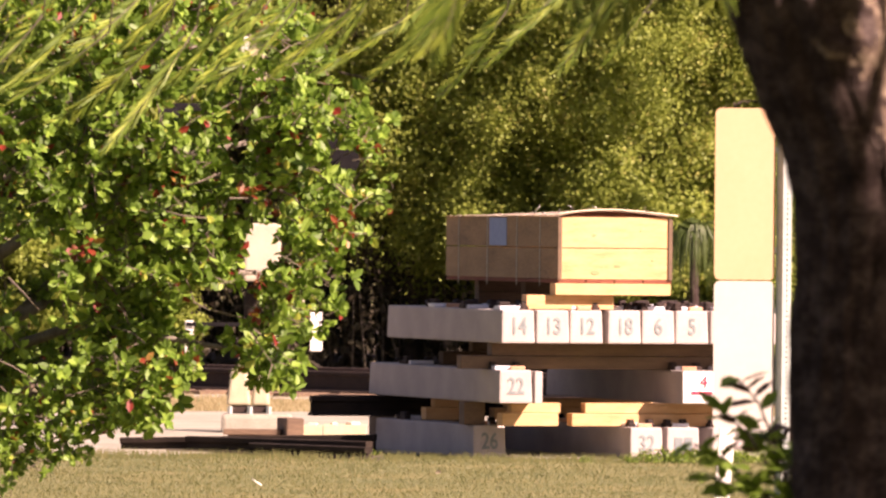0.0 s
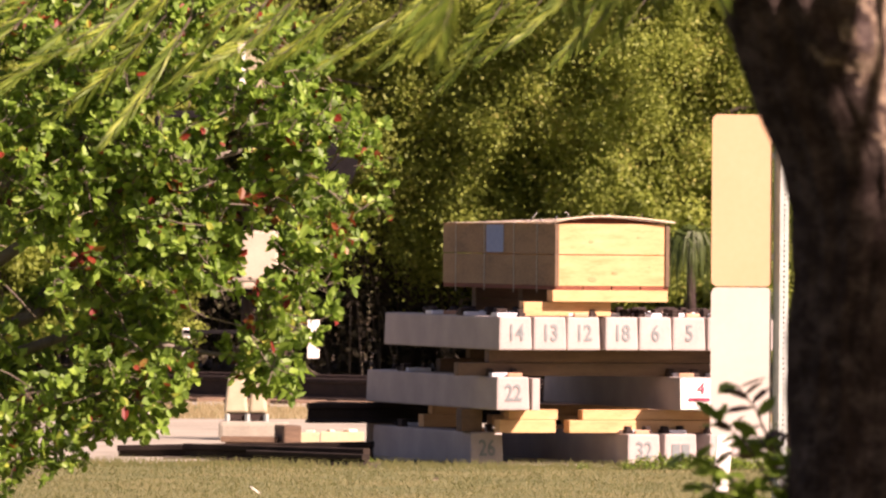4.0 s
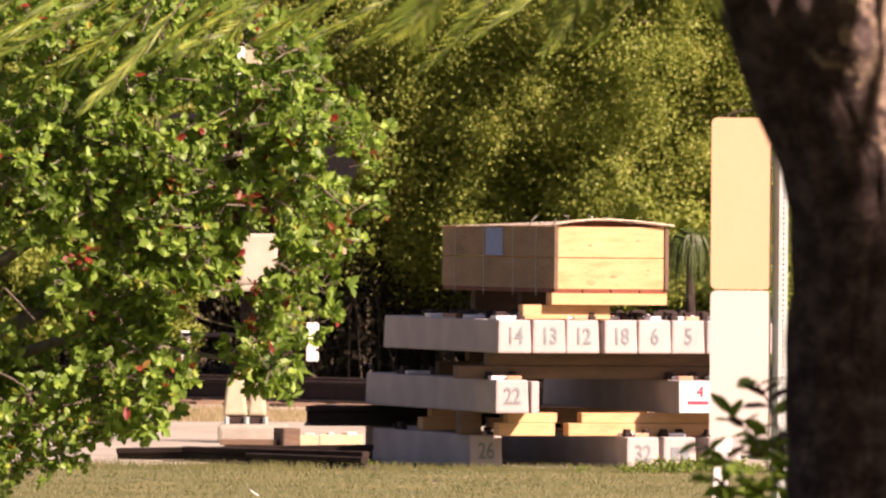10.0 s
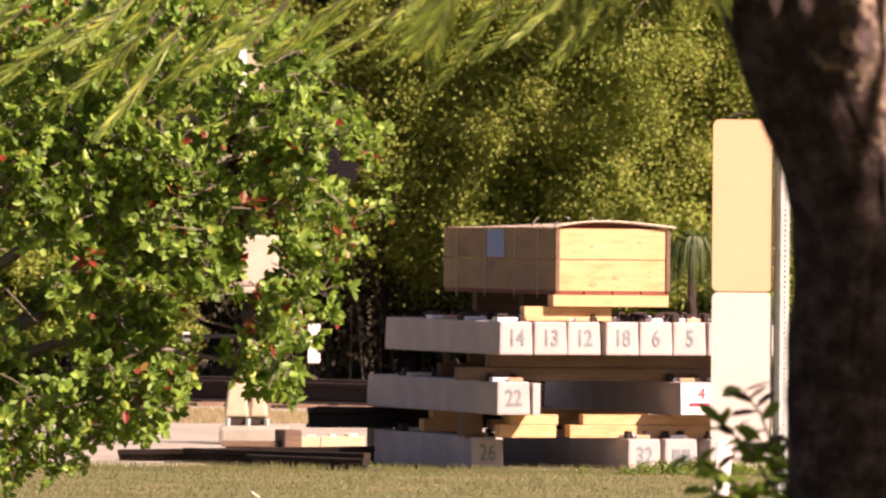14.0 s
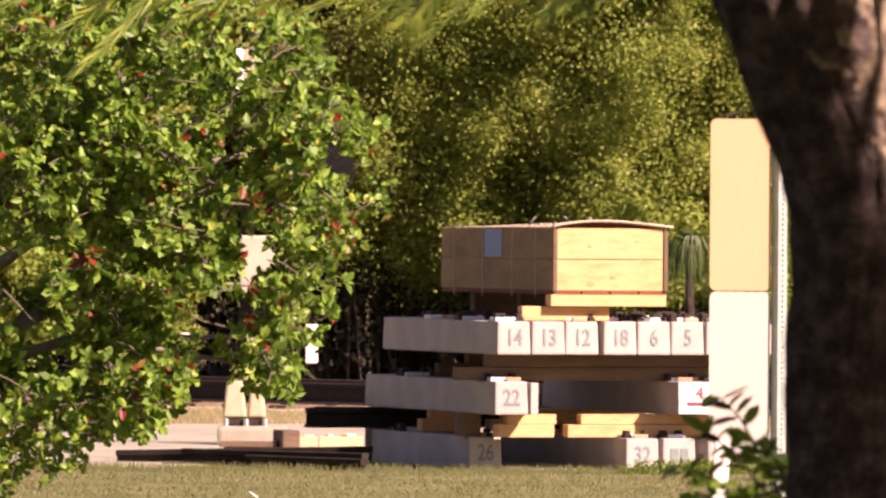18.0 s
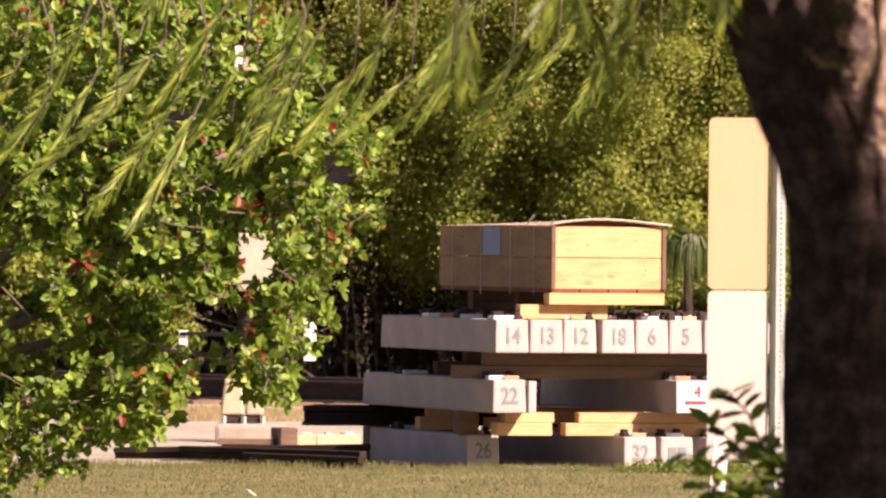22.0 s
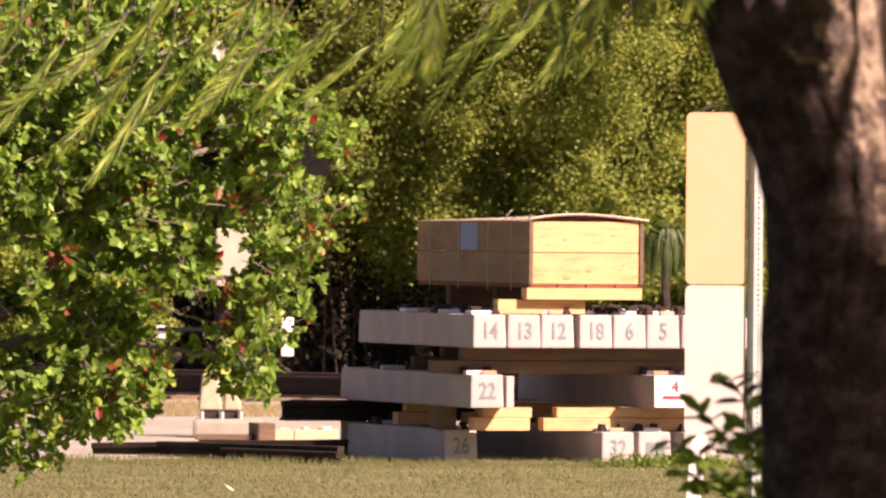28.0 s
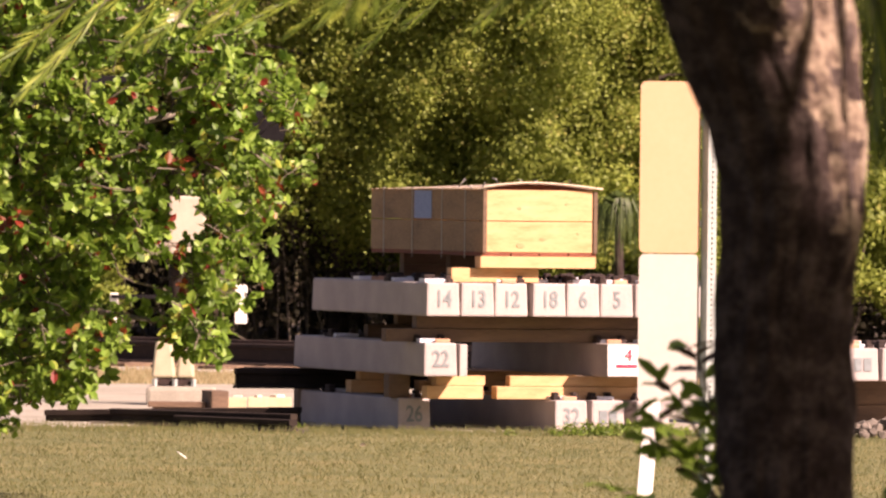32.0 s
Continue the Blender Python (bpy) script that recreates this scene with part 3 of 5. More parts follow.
# ---- sign on a perforated post, leaning delineator ----
def sign():
    ob = new("road_sign")
    ob.matrix_basis = pose(1.683, 48.0, 0)
    tagged(ob, "yellow over white reflective panels on a perforated steel post", "sign")

    def panel(name, x0, x1, z0, z1, mat, label):
        bm = bmesh.new()
        r, pts = 0.03, []
        for cx, cz, a0 in ((x1 - r, z1 - r, 0), (x0 + r, z1 - r, 90), (x0 + r, z0 + r, 180), (x1 - r, z0 + r, 270)):
            for k in range(6):
                a = radians(a0 + 18 * k)
                pts.append((cx + r * math.cos(a), cz + r * math.sin(a)))
        front = bm.faces.new([bm.verts.new((x, 0, z)) for x, z in pts])
        ext = bmesh.ops.extrude_face_region(bm, geom=[front])
        bmesh.ops.translate(bm, vec=(0, 0.004, 0), verts=[g for g in ext["geom"] if isinstance(g, bmesh.types.BMVert)])
        bmesh.ops.recalc_face_normals(bm, faces=bm.faces)
        return part(name, bm, mat, ob, label)

    panel("upper_panel", -0.345, -0.045, 1.352, 2.205, YELLOW, "glaring yellow reflective panel")
    panel("lower_panel", -0.345, -0.045, 0.61, 1.346, WHITE, "glaring cream-white reflective panel")
    for z in (0.75, 1.2, 1.5, 2.0):
        part("bracket", box((-0.2, 0.005, z - 0.015), (0.0, 0.010, z + 0.015), 0), GALV, ob)
    # square tube with a row of real holes in the sunlit face
    w, top, pitch, n = 0.054, 2.10, 0.0254, 80
    holes = bmesh.new()
    for k in range(n):
        zc = top - pitch * (k + 0.5)
        ring_o, ring_i = [], []
        for j in range(8):
            a = radians(45 * j)
            c, s = math.cos(a), math.sin(a)
            big = max(abs(c), abs(s))
            ring_o.append(holes.verts.new((c / big * w / 2, -w / 2, zc + s / big * pitch / 2)))
            ring_i.append(holes.verts.new((c * 0.0058, -w / 2, zc + s * 0.0058)))
        for j in range(8):
            holes.faces.new((ring_o[j], ring_o[(j + 1) % 8], ring_i[(j + 1) % 8], ring_i[j]))
    low = top - pitch * n
    for quad in (((-w / 2, -w / 2), (-w / 2, w / 2)), ((-w / 2, w / 2), (w / 2, w / 2)), ((w / 2, w / 2), (w / 2, -w / 2))):
        (xa, ya), (xb, yb) = quad
        holes.faces.new([holes.verts.new(p) for p in ((xa, ya, low), (xb, yb, low), (xb, yb, top), (xa, ya, top))])
    holes.faces.new([holes.verts.new(p) for p in ((-w / 2, -w / 2, -0.2), (w / 2, -w / 2, -0.2), (w / 2, -w / 2, low), (-w / 2, -w / 2, low))])
    part("post", holes, GALV, ob, "galvanised square post with a row of holes", pose(0, 0, 0, 0, 0, 35))

    stake = new("marker_stake")
    stake.matrix_basis = pose(1.408, 49.6, -0.1, 0, 4.3, 8)
    tagged(stake, "leaning white painted marker stake in the grass", "marker post")
    part("stake", box((-0.040, -0.012, 0), (0.040, 0.012, 1.0), 0.004), WHITE_PAINT, stake)
    part("band", box((-0.0415, -0.0135, 0.86), (0.0415, 0.0135, 0.94), 0.002), BLACK, stake)


# ---- crossing signal behind the broadleaf tree ----
def signal():
    ob = new("crossing_signal")
    ob.matrix_basis = pose(-1.44, 72.0, 0)
    tagged(ob, "white railway crossing signal mast on a concrete foundation", "crossing signal")
    part("foundation", box((-0.21, -0.22, 0), (0.31, 0.22, 0.15), 0.03), OLD_CONCRETE, ob, "stained concrete foundation block")
    for x, wide, top in ((-0.085, 0.092, 0.060), (0.078, 0.068, 0.046)):
        bm = box((x - wide, -0.08, 0.212), (x + wide, 0.08, 0.49), 0)
        for v in bm.verts:
            if v.co.z > 0.3:
                v.co.x = x + (v.co.x - x) * top / wide
                v.co.y *= 0.75
        bmesh.ops.bevel(bm, geom=list(bm.edges), offset=0.022, segments=3, affect="EDGES", profile=0.5)
        part("base_casting", bm, ALUMINIUM, ob, "tapered cast-aluminium base leg")
    part("base_collar", box((-0.09, -0.06, 0.488), (0.09, 0.06, 0.60), 0.02), ALUMINIUM, ob)
    part("base_plate", box((-0.15, -0.06, 0.155), (0.13, 0.08, 0.212), 0.01), RUST, ob, "dark rusty foot between legs and foundation")
    for x in (-0.15, 0.0, 0.14):
        bm = bmesh.new()
        bmesh.ops.create_cone(bm, segments=6, radius1=0.022, radius2=0.022, depth=0.06, cap_ends=True, matrix=Matrix.Translation((x, -0.07, 0.175)))
        part("anchor_bolt", bm, GALV, ob)
    part("mast", tube([(0.0, 0, 1.30), (0.0, 0, 4.6)], [0.05, 0.05], 16), DARK_STEEL, ob, "dark steel mast")
    part("mast_sleeve", tube([(0.0, 0, 0.59), (0.0, 0, 1.32)], [0.054, 0.052], 16), DARK_STEEL, ob, "dark sleeve at the foot of the mast")
    part("gate_mechanism", box((-0.05, -0.28, 1.14), (0.22, -0.06, 1.57), 0.02), CREAM_PAINT, ob, "sunlit cream gate mechanism box")
    part("junction_box", box((0.44, -0.06, 0.62), (0.53, 0.05, 0.91), 0.01), WHITE_PAINT, ob, "small white junction box")
    for z in (0.70, 0.83):
        part("hinge", box((0.515, -0.068, z), (0.54, -0.058, z + 0.022), 0.002), BLACK, ob)
    part("conduit", tube([(0.18, -0.12, 1.26), (0.36, -0.08, 1.26), (0.37, 0, 0.86), (0.45, 0, 0.86)], [0.028] * 4, 10), ALUMINIUM, ob, "tan conduit pipe")
    part("counterweight", box((-0.49, -0.1, 0.58), (-0.43, 0.1, 0.84), 0.01), WHITE_PAINT, ob, "pale counterweight plate")
    part("counterweight_arm", box((-0.48, -0.12, 0.80), (-0.02, -0.10, 0.83), 0.004), BLACK, ob)
    part("sign_plate", box((-0.03, -0.085, 2.58), (0.10, -0.075, 2.98), 0.003), ALUMINIUM, ob, "tan plate strapped to the mast")
    part("sign_plate", box((-0.09, -0.095, 2.60), (-0.034, -0.085, 2.96), 0.003), WHITE_PAINT, ob, "narrow white plate strapped to the mast")
    for z in (2.7, 2.9):
        part("band", tube([(0, 0, z), (0, 0, z + 0.03)], [0.062, 0.062], 16), GALV, ob)
    part("crossarm", box((-0.6, -0.04, 2.40), (0.66, 0.04, 2.46), 0.01), BLACK, ob)
    part("bracket", box((0.49, -0.09, 2.27), (0.67, 0.02, 2.32), 0.008), GALV, ob, "pale bracket over the signal light")
    for x in (-0.55, 0.56):
        bm = bmesh.new()
        bmesh.ops.create_cone(bm, segments=28, radius1=0.25, radius2=0.25, depth=0.012, cap_ends=True, matrix=pose(x, -0.08, 2.10, 90))
        part("light_background", bm, BLACK, ob, "black round signal background")
        bm = bmesh.new()
        bmesh.ops.create_cone(bm, segments=20, radius1=0.11, radius2=0.10, depth=0.2, cap_ends=True, matrix=pose(x, -0.18, 2.12, 90))
        part("light_hood", bm, BLACK, ob)
        part("light_housing", box((x - 0.16, -0.06, 2.24), (x + 0.0, 0.06, 2.42), 0.03), BLACK, ob, "black lamp housing")


def marker_post():
    ob = part("pipe_marker", tube([(0, 0, -0.05), (0, 0, 0.36), (0, 0, 0.37)], [0.032, 0.032, 0.02], 12), WHITE_PAINT)
    ob.matrix_basis = pose(-2.26, 74.5, 0)
    tagged(ob, "short white pipe marker standing in gravel", "marker post")


# ---- rails and timber lying in the yard ----
def yard_steel():
    def lying(name, a, b, z, h, label, mat=DARK_STEEL, tilt=0.0):
        a, b = Vector(a), Vector(b)
        ob = part(name, prism(rail_profile(h), (b - a).length), mat)
        ob.matrix_basis = pose(a.x, a.y, z, 0, 0, math.degrees(math.atan2(-(b - a).x, (b - a).y))) @ pose(0, 0, 0, tilt)
        return tagged(ob, label, "rail", "rails lying in the yard")

    lying("steel_rail", (-2.22, 66.75), (-0.46, 66.2), -0.06, 0.15, "dark rusty steel rail lying at the lawn's edge", tilt=1.6)
    lying("steel_rail", (-1.75, 66.35), (-0.50, 65.3), 0.0, 0.115, "dark rusty steel rail lying before another")
    lying("steel_rail", (-1.30, 65.85), (-0.50, 64.9), 0.0, 0.085, "dark rusty steel rail lying beside another")
    for k, x in enumerate((0.0, 0.16, 0.32)):
        lying("steel_rail", (-0.93 + x * 0.2, 67.6 + x), (0.4 + x * 0.2, 68.0 + x), 0.235, 0.14, "dark steel rail raised on timber blocks")
    for x in (-0.42, 0.05):
        ob = part("timber_block", box((-0.045, -0.3, 0), (0.045, 0.3, 0.233), 0.006), OLD_AND_SHADED_WOOD)
        ob.matrix_basis = pose(x, 67.95, 0.0, 0, 0, 12)
        tagged(ob, "dark timber block under raised rails", "timber", "timber blocks")
    # cut ends of pale planks, and dark boards beside them
    for x0, x1, h in ((-1.05, -0.885, 0.092), (-0.875, -0.56, 0.098)):
        ob = part("timber_board", box((x0, -0.12, 0), (x1, 0.12, h), 0.006), CREAM_WOOD)
        ob.matrix_basis = pose(0, 70.5, 0.012)
        tagged(ob, "sunlit pale pine board lying on gravel", "timber", "boards on the gravel")
    for x, w, d in ((-0.95, 0.03, 0.016), (-0.80, 0.02, 0.014), (-0.66, 0.045, 0.018)):
        ob = part("wood_chip", box((-w, -0.03, 0), (w, 0.03, d), 0.003), LID_WOOD)
        ob.matrix_basis = pose(x, 70.45, 0.111 if x > -0.87 else 0.105, 0, 0, 200 * x)
        tagged(ob, "pale splintered offcut lying on a pine board", "timber", "offcuts on the boards")
    ob = part("timber_offcut", box((-0.065, -0.16, 0), (0.065, 0.16, 0.165), 0.012), OLD_AND_SHADED_WOOD)
    ob.matrix_basis = pose(-1.10, 69.5, 0.012, 0, 0, 14)
    tagged(ob, "rusty brown timber offcut on pale gravel", "timber")
    for z, x0, x1, y in ((0.012, -1.55, -1.18, 69.5), (0.054, -1.58, -1.17, 69.46)):
        ob = part("timber_board", box((x0, -0.07, 0), (x1, 0.07, 0.040), 0.005), OLD_AND_SHADED_WOOD)
        ob.matrix_basis = pose(0, y, z)
        tagged(ob, "dark weathered board stacked on pale gravel", "timber", "boards on the gravel")


# ---- trees ----
def woods():
    """Oak-like trees and brush beyond the track, built as three kinds and copied."""
    def tree(rng, height, spread, low, leaves, size, leaf_mat=WOODS_LEAF, leaf_label="olive green crown of small glossy leaves", label="olive green broadleaf tree beyond the railway track"):
        ob = new("oak_tree")
        limbs = tube([(0, 0, -0.1), (0.05, 0, height * 0.3), (-0.08, 0.1, height * 0.6), (0, 0, height * 0.9)], [0.16, 0.12, 0.08, 0.03], 10)
        tips = []
        for k in range(32):
            z0 = rng.uniform(0.16, 0.8) * height
            a = rng.uniform(0, 6.28319)
            r = spread * rng.uniform(0.55, 1.0) * math.sqrt(max(0.15, 1 - ((z0 / height - 0.45) / 0.62) ** 2))
            tip = Vector((r * math.cos(a), r * math.sin(a), z0 + rng.uniform(-0.1, 0.35) * r))
            mid = tip * 0.5 + Vector((0, 0, z0 * 0.5 + rng.uniform(-0.1, 0.2)))
            tube([(0, 0, z0 * 0.92), mid, tip], [0.05, 0.03, 0.01], 5, limbs, False)
            tips += [tip, mid, tip * 0.75 + mid * 0.25]
        part("trunk", limbs, DARK_BARK, ob, "slender dark trunk with spreading limbs")
        clumps = []
        for tip in tips:
            for _ in range(4):
                c = tip + Vector((rng.gauss(0, 0.45), rng.gauss(0, 0.45), rng.gauss(0, 0.38)))
                if c.z > low * rng.uniform(0.75, 1.2):
                    clumps.append((c, rng.uniform(0.22, 0.55)))
        for _ in range(60):
            a, z = rng.uniform(0, 6.28319), rng.uniform(low, 0.8 * height)
            clumps.append((Vector((0.45 * math.cos(a), 0.45 * math.sin(a), z)), rng.uniform(0.2, 0.4)))
        crown = leaf_cloud("crown", clumps, leaves // len(clumps), size, leaf_mat, rng.randrange(9999))
        part("crown", crown, leaf_mat, ob, leaf_label)
        return tagged(ob, label, "tree", "trees beyond the track")

    rng = random.Random(11)
    kinds = [tree(rng, 7.0, 2.4, 1.1, 330000, 0.042), tree(rng, 6.2, 2.2, 1.0, 320000, 0.040), tree(rng, 7.6, 2.6, 1.2, 340000, 0.043), tree(rng, 7.2, 2.5, 1.2, 110000, 0.07)]
    rng = random.Random(6)
    spots = [(x + rng.uniform(-0.25, 0.25), 101.2 + rng.uniform(-0.5, 0.5)) for x in (0.75, 2.1, 3.5, 7.8, -3.7, -5.1, -6.6)]
    for x in np.arange(-7.6, 9.0, 1.9):
        spots.append((x + rng.uniform(-0.5, 0.5), 104.8 + rng.uniform(-0.6, 0.8)))
    for i, (x, y) in enumerate(spots):
        k = kinds[i % 3] if i < 4 else kinds[3]
        m = pose(x, y, rng.uniform(-0.3, 0.1), 0, 0, rng.uniform(0, 360))
        if i < 3 or i == 4:
            k.matrix_basis = m
        else:
            copy_thing(k, m)
    # crowns that begin high, over the opening
    high = tree(rng, 7.6, 2.3, 2.2, 90000, 0.056, BROWN_LEAF, "thin crown of dull brown-olive leaves", "half-bare brown-olive tree beyond the railway track")
    high.matrix_basis = pose(-1.9, 103.4, 0, 0, 0, 40)
    copy_thing(high, pose(-0.2, 104.2, 0.2, 0, 0, 190))
    # leafy shrubs along the edge of the woods
    shrub = new("shrub")
    leaves = Leaves()
    for k in range(14):
        a = rng.uniform(0, 6.28319)
        tip = Vector((rng.uniform(0.2, 0.8) * math.cos(a), rng.uniform(0.2, 0.7) * math.sin(a), rng.uniform(1.0, 2.3)))
        part("stem", tube([(0.05 * math.cos(a), 0.05 * math.sin(a), -0.05), tip * 0.5, tip], [0.02, 0.014, 0.005], 5), DARK_BARK, shrub)
        for j in range(7):
            c = tip * rng.uniform(0.45, 1.05) + rand_dir(rng) * 0.25
            r = rng.uniform(0.14, 0.30)
            for _ in range(270):
                d = rand_dir(rng)
                leaves.quad(c + d * (r * rng.random() ** 0.5), (rand_dir(rng) + Vector((0, 0, -0.3))).normalized(), (Vector((0.15, -0.25, 0.4)) + d * 1.2 + rand_dir(rng) * 0.4).normalized(), rng.uniform(0.048, 0.085), 0.042)
    part("foliage", leaves.mesh("foliage", WOODS_LEAF), WOODS_LEAF, shrub, "mass of small olive leaves")
    tagged(shrub, "olive green shrub at the edge of the woods", "shrub", "shrubs beyond the track")
    for i, (x, y) in enumerate(((2.15, 99.0), (2.9, 98.6), (3.7, 99.2), (4.8, 98.8), (6.0, 99.0), (2.4, 100.6), (-3.2, 99.6), (-4.4, 99.2), (-5.6, 99.8))):
        m = pose(x, y, 0, 0, 0, 77 * i) @ Matrix.Diagonal((1, 1, 0.85 + 0.1 * (i % 4), 1))
        if i:
            copy_thing(shrub, m)
        else:
            shrub.matrix_basis = m
    # brush: low scrub, its colour darkened for the deep shade under the trees
    brush = Leaves()
    for _ in range(1500):
        x, y = rng.uniform(-13, 13), rng.uniform(100, 113)
        h = rng.uniform(0.3, 1.5)
        top = Vector((x + rng.gauss(0, 0.15), y, h))
        brush.stick(Vector((x, y, 0)), top, 0.012, 0.004, 1)
        for _ in range(45):
            p = Vector((x, y, 0)).lerp(top, rng.uniform(0.2, 1.05)) + rand_dir(rng) * rng.uniform(0, 0.3)
            brush.quad(p, rand_dir(rng), rand_dir(rng), rng.uniform(0.06, 0.12), 0.05)
    tagged(part("undergrowth", brush.mesh("undergrowth", BRUSH_LEAF, TWIG), BRUSH_LEAF), "scrub under the trees, coloured dark for deep shade", "undergrowth", kind="stuff")
    # tall bare thickets with few dull leaves before the trees
    bare = new("bare_shrub")
    twigs, few = Leaves(), Leaves()
    for k in range(18):
        foot = Vector((rng.gauss(0, 0.22), rng.gauss(0, 0.2), 0))
        tip = foot + Vector((rng.gauss(0, 0.35), rng.gauss(0, 0.2), rng.uniform(1.5, 3.0)))
        twigs.stick(foot, tip, rng.uniform(0.012, 0.022), 0.005)
        for _ in range(9):
            p = foot.lerp(tip, rng.uniform(0.2, 1.0))
            q = p + Vector((rng.gauss(0, 0.22), rng.gauss(0, 0.2), rng.uniform(0.05, 0.5)))
            twigs.stick(p, q, 0.007, 0.003)
            for _ in range(26):
                few.quad(p.lerp(q, rng.random()) + rand_dir(rng) * rng.uniform(0, 0.16), rand_dir(rng), rand_dir(rng), rng.uniform(0.04, 0.075), 0.034)
    part("brushwood", twigs.mesh("brushwood", DARK_BARK), DARK_BARK, bare, "many thin bare brown stems")
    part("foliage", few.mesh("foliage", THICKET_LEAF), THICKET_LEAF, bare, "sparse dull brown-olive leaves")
    tagged(bare, "tall bare brown thicket with sparse dull leaves", "shrub", "bare shrubs before the woods")
    for i, (x, y) in enumerate(((-0.55, 104.8), (-1.25, 105.3), (0.05, 104.9), (-1.9, 105.0))):
        m = pose(x, y, 0, 0, 0, 97 * i) @ Matrix.Diagonal((1, 1, 1.05 - 0.06 * (i % 3), 1))
        if i:
            copy_thing(bare, m)
        else:
            bare.matrix_basis = m
    # a far wall of forest that closes the view
    far = Leaves()
    for _ in range(60000):
        x = rng.uniform(-60, 60)
        y = 117 + rng.random() ** 2 * 10
        z = rng.uniform(0, 11)
        far.quad(Vector((x, y, z)), rand_dir(rng), rand_dir(rng), rng.uniform(0.25, 0.5), 0.28)
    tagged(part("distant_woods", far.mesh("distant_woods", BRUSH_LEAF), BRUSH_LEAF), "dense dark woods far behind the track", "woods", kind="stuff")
    # tall bare stems in the shade
    stem = new("tree_stem")
    part("trunk", tube([(0, 0, -0.1), (0.05, 0, 1.5), (-0.05, 0.05, 3.2), (0.1, 0, 6.0)], [0.10, 0.085, 0.07, 0.05], 10), DARK_BARK, stem)
    for k in range(4):
        a = 1.7 * k
        part("limb", tube([(0.02, 0.02, 2.0 + k * 0.8), (0.5 * math.cos(a), 0.5 * math.sin(a), 2.6 + k * 0.8), (0.9 * math.cos(a), 0.9 * math.sin(a), 3.0 + k * 0.8)], [0.035, 0.025, 0.01], 6), DARK_BARK, stem)
    tagged(stem, "thin grey tree stem in deep shade under the woods", "tree trunk", "stems at the woods' edge")
    for i, (x, y) in enumerate(((-0.98, 103.4), (-0.36, 102.8), (-1.75, 103.2), (0.55, 103.5), (-0.62, 104.4))):
        m = pose(x, y, 0, 0, 0, 70 * x)
        if i:
            copy_thing(stem, m)
        else:
            stem.matrix_basis = m


def palmetto():
    rng = random.Random(5)
    ob = new("palmetto")
    ob.matrix_basis = pose(2.42, 94.5, 0)
    tagged(ob, "drooping green palmetto beside the stacked ties", "palm")
    part("stem", tube([(0, 0, 0), (0.03, 0, 0.7), (0, 0, 1.45)], [0.05, 0.045, 0.04], 10), BARK, ob)
    for k in range(15):
        fan = Leaves()
        a = 6.28319 * k / 15 + rng.uniform(-0.2, 0.2)
        out = Vector((math.cos(a), math.sin(a), rng.uniform(0.1, 0.9))).normalized()
        hub = Vector((0, 0, 1.47)) + out * rng.uniform(0.10, 0.20)
        fan.stick(Vector((0, 0, 1.45)), hub, 0.010, 0.006)
        side = out.cross(Vector((0, 0, 1))).normalized()
        frond = part("frond", fan.mesh("stalk", PALM_LEAF), PALM_LEAF, ob, "drooping frond with narrow hanging tips")
        for j in range(14):
            blade = Leaves()
            b = radians(-65 + 130 * j / 13)
            way = out * math.cos(b) + side * math.sin(b)
            p, wide = hub, rng.uniform(0.010, 0.018)
            reach, drop = rng.uniform(0.05, 0.12), rng.uniform(0.11, 0.27)
            for i in range(5):
                half = side * (wide * (1, 1.1, 0.9, 0.6, 0.1)[i] / 2)
                blade.v += [p - half, p + half]
                p = p + way * reach * (1, 0.6, 0.35, 0.2, 0)[i] + Vector((0, 0, -drop * (0.1, 0.55, 1.0, 1.1, 0)[i]))
            for i in range(4):
                blade.f.append((2 * i, 2 * i + 1, 2 * i + 3, 2 * i + 2))
                blade.k.append(0)
            part("leaflet", blade.mesh("leaflet", PALM_LEAF), PALM_LEAF, frond)


# seconds and how far the wind bears the foliage down, 0 at rest
GUST = [(0, 0.40), (1, 0.42), (2, 0.70), (3, 0.35), (4, 0.3), (5, 0.12), (6, 0.0), (7, 0.12), (8, 0.17), (9, 0.05), (10, 0.0), (11, 0.38), (12, 0.60), (13, 0.17), (14, 0.2),
        (15, 0.5), (16, 0.3), (17, 0.42), (18, -0.33), (19, 0.60), (20, 0.3), (21, 0.75), (22, 1.0), (23, 0.80), (24, 0.80), (25, 0.8), (26, 0.6), (27, 0.75), (28, 0.63),
        (29, 0.63), (30, 0.75), (31, 0.38), (32, 0.20)]


def gust(t):
    times = [g[0] for g in GUST]
    return float(np.interp(t, times, [g[1] for g in GUST]))


swaying = []        # (object, rest pose, kind, phase, size)


def edge_of_crown(z):
    """How far the near tree's crown reaches towards the yard at height z."""
    zs = [0.0, 0.40, 0.59, 0.78, 0.92, 1.3, 1.55, 1.72, 1.86, 2.0, 2.23, 2.52, 2.9, 4.5]
    xs = [-2.6, -2.0, -1.68, -1.25, -0.76, -0.70, -0.55, -0.33, -0.33, -0.44, -0.50, -0.80, -1.1, -1.9]
    return float(np.interp(z, zs, xs))


def foot_of_crown(x):
    """The height under which the near tree's boughs leave the view open."""
    xs = [-3.2, -2.3, -2.05, -1.95, -1.85, -1.75, -1.56, -1.41, -1.20, -1.19, -1.12, -1.11, -0.95, -0.82, -0.70, -0.63, -0.50, -0.35, -0.25]
    zs = [0.15, 0.22, 0.28, 0.35, 0.44, 0.52, 0.60, 0.72, 0.80, 1.30, 1.30, 0.95, 0.83, 0.83, 1.02, 1.24, 1.45, 1.60, 1.70]
    return float(np.interp(x, xs, zs))


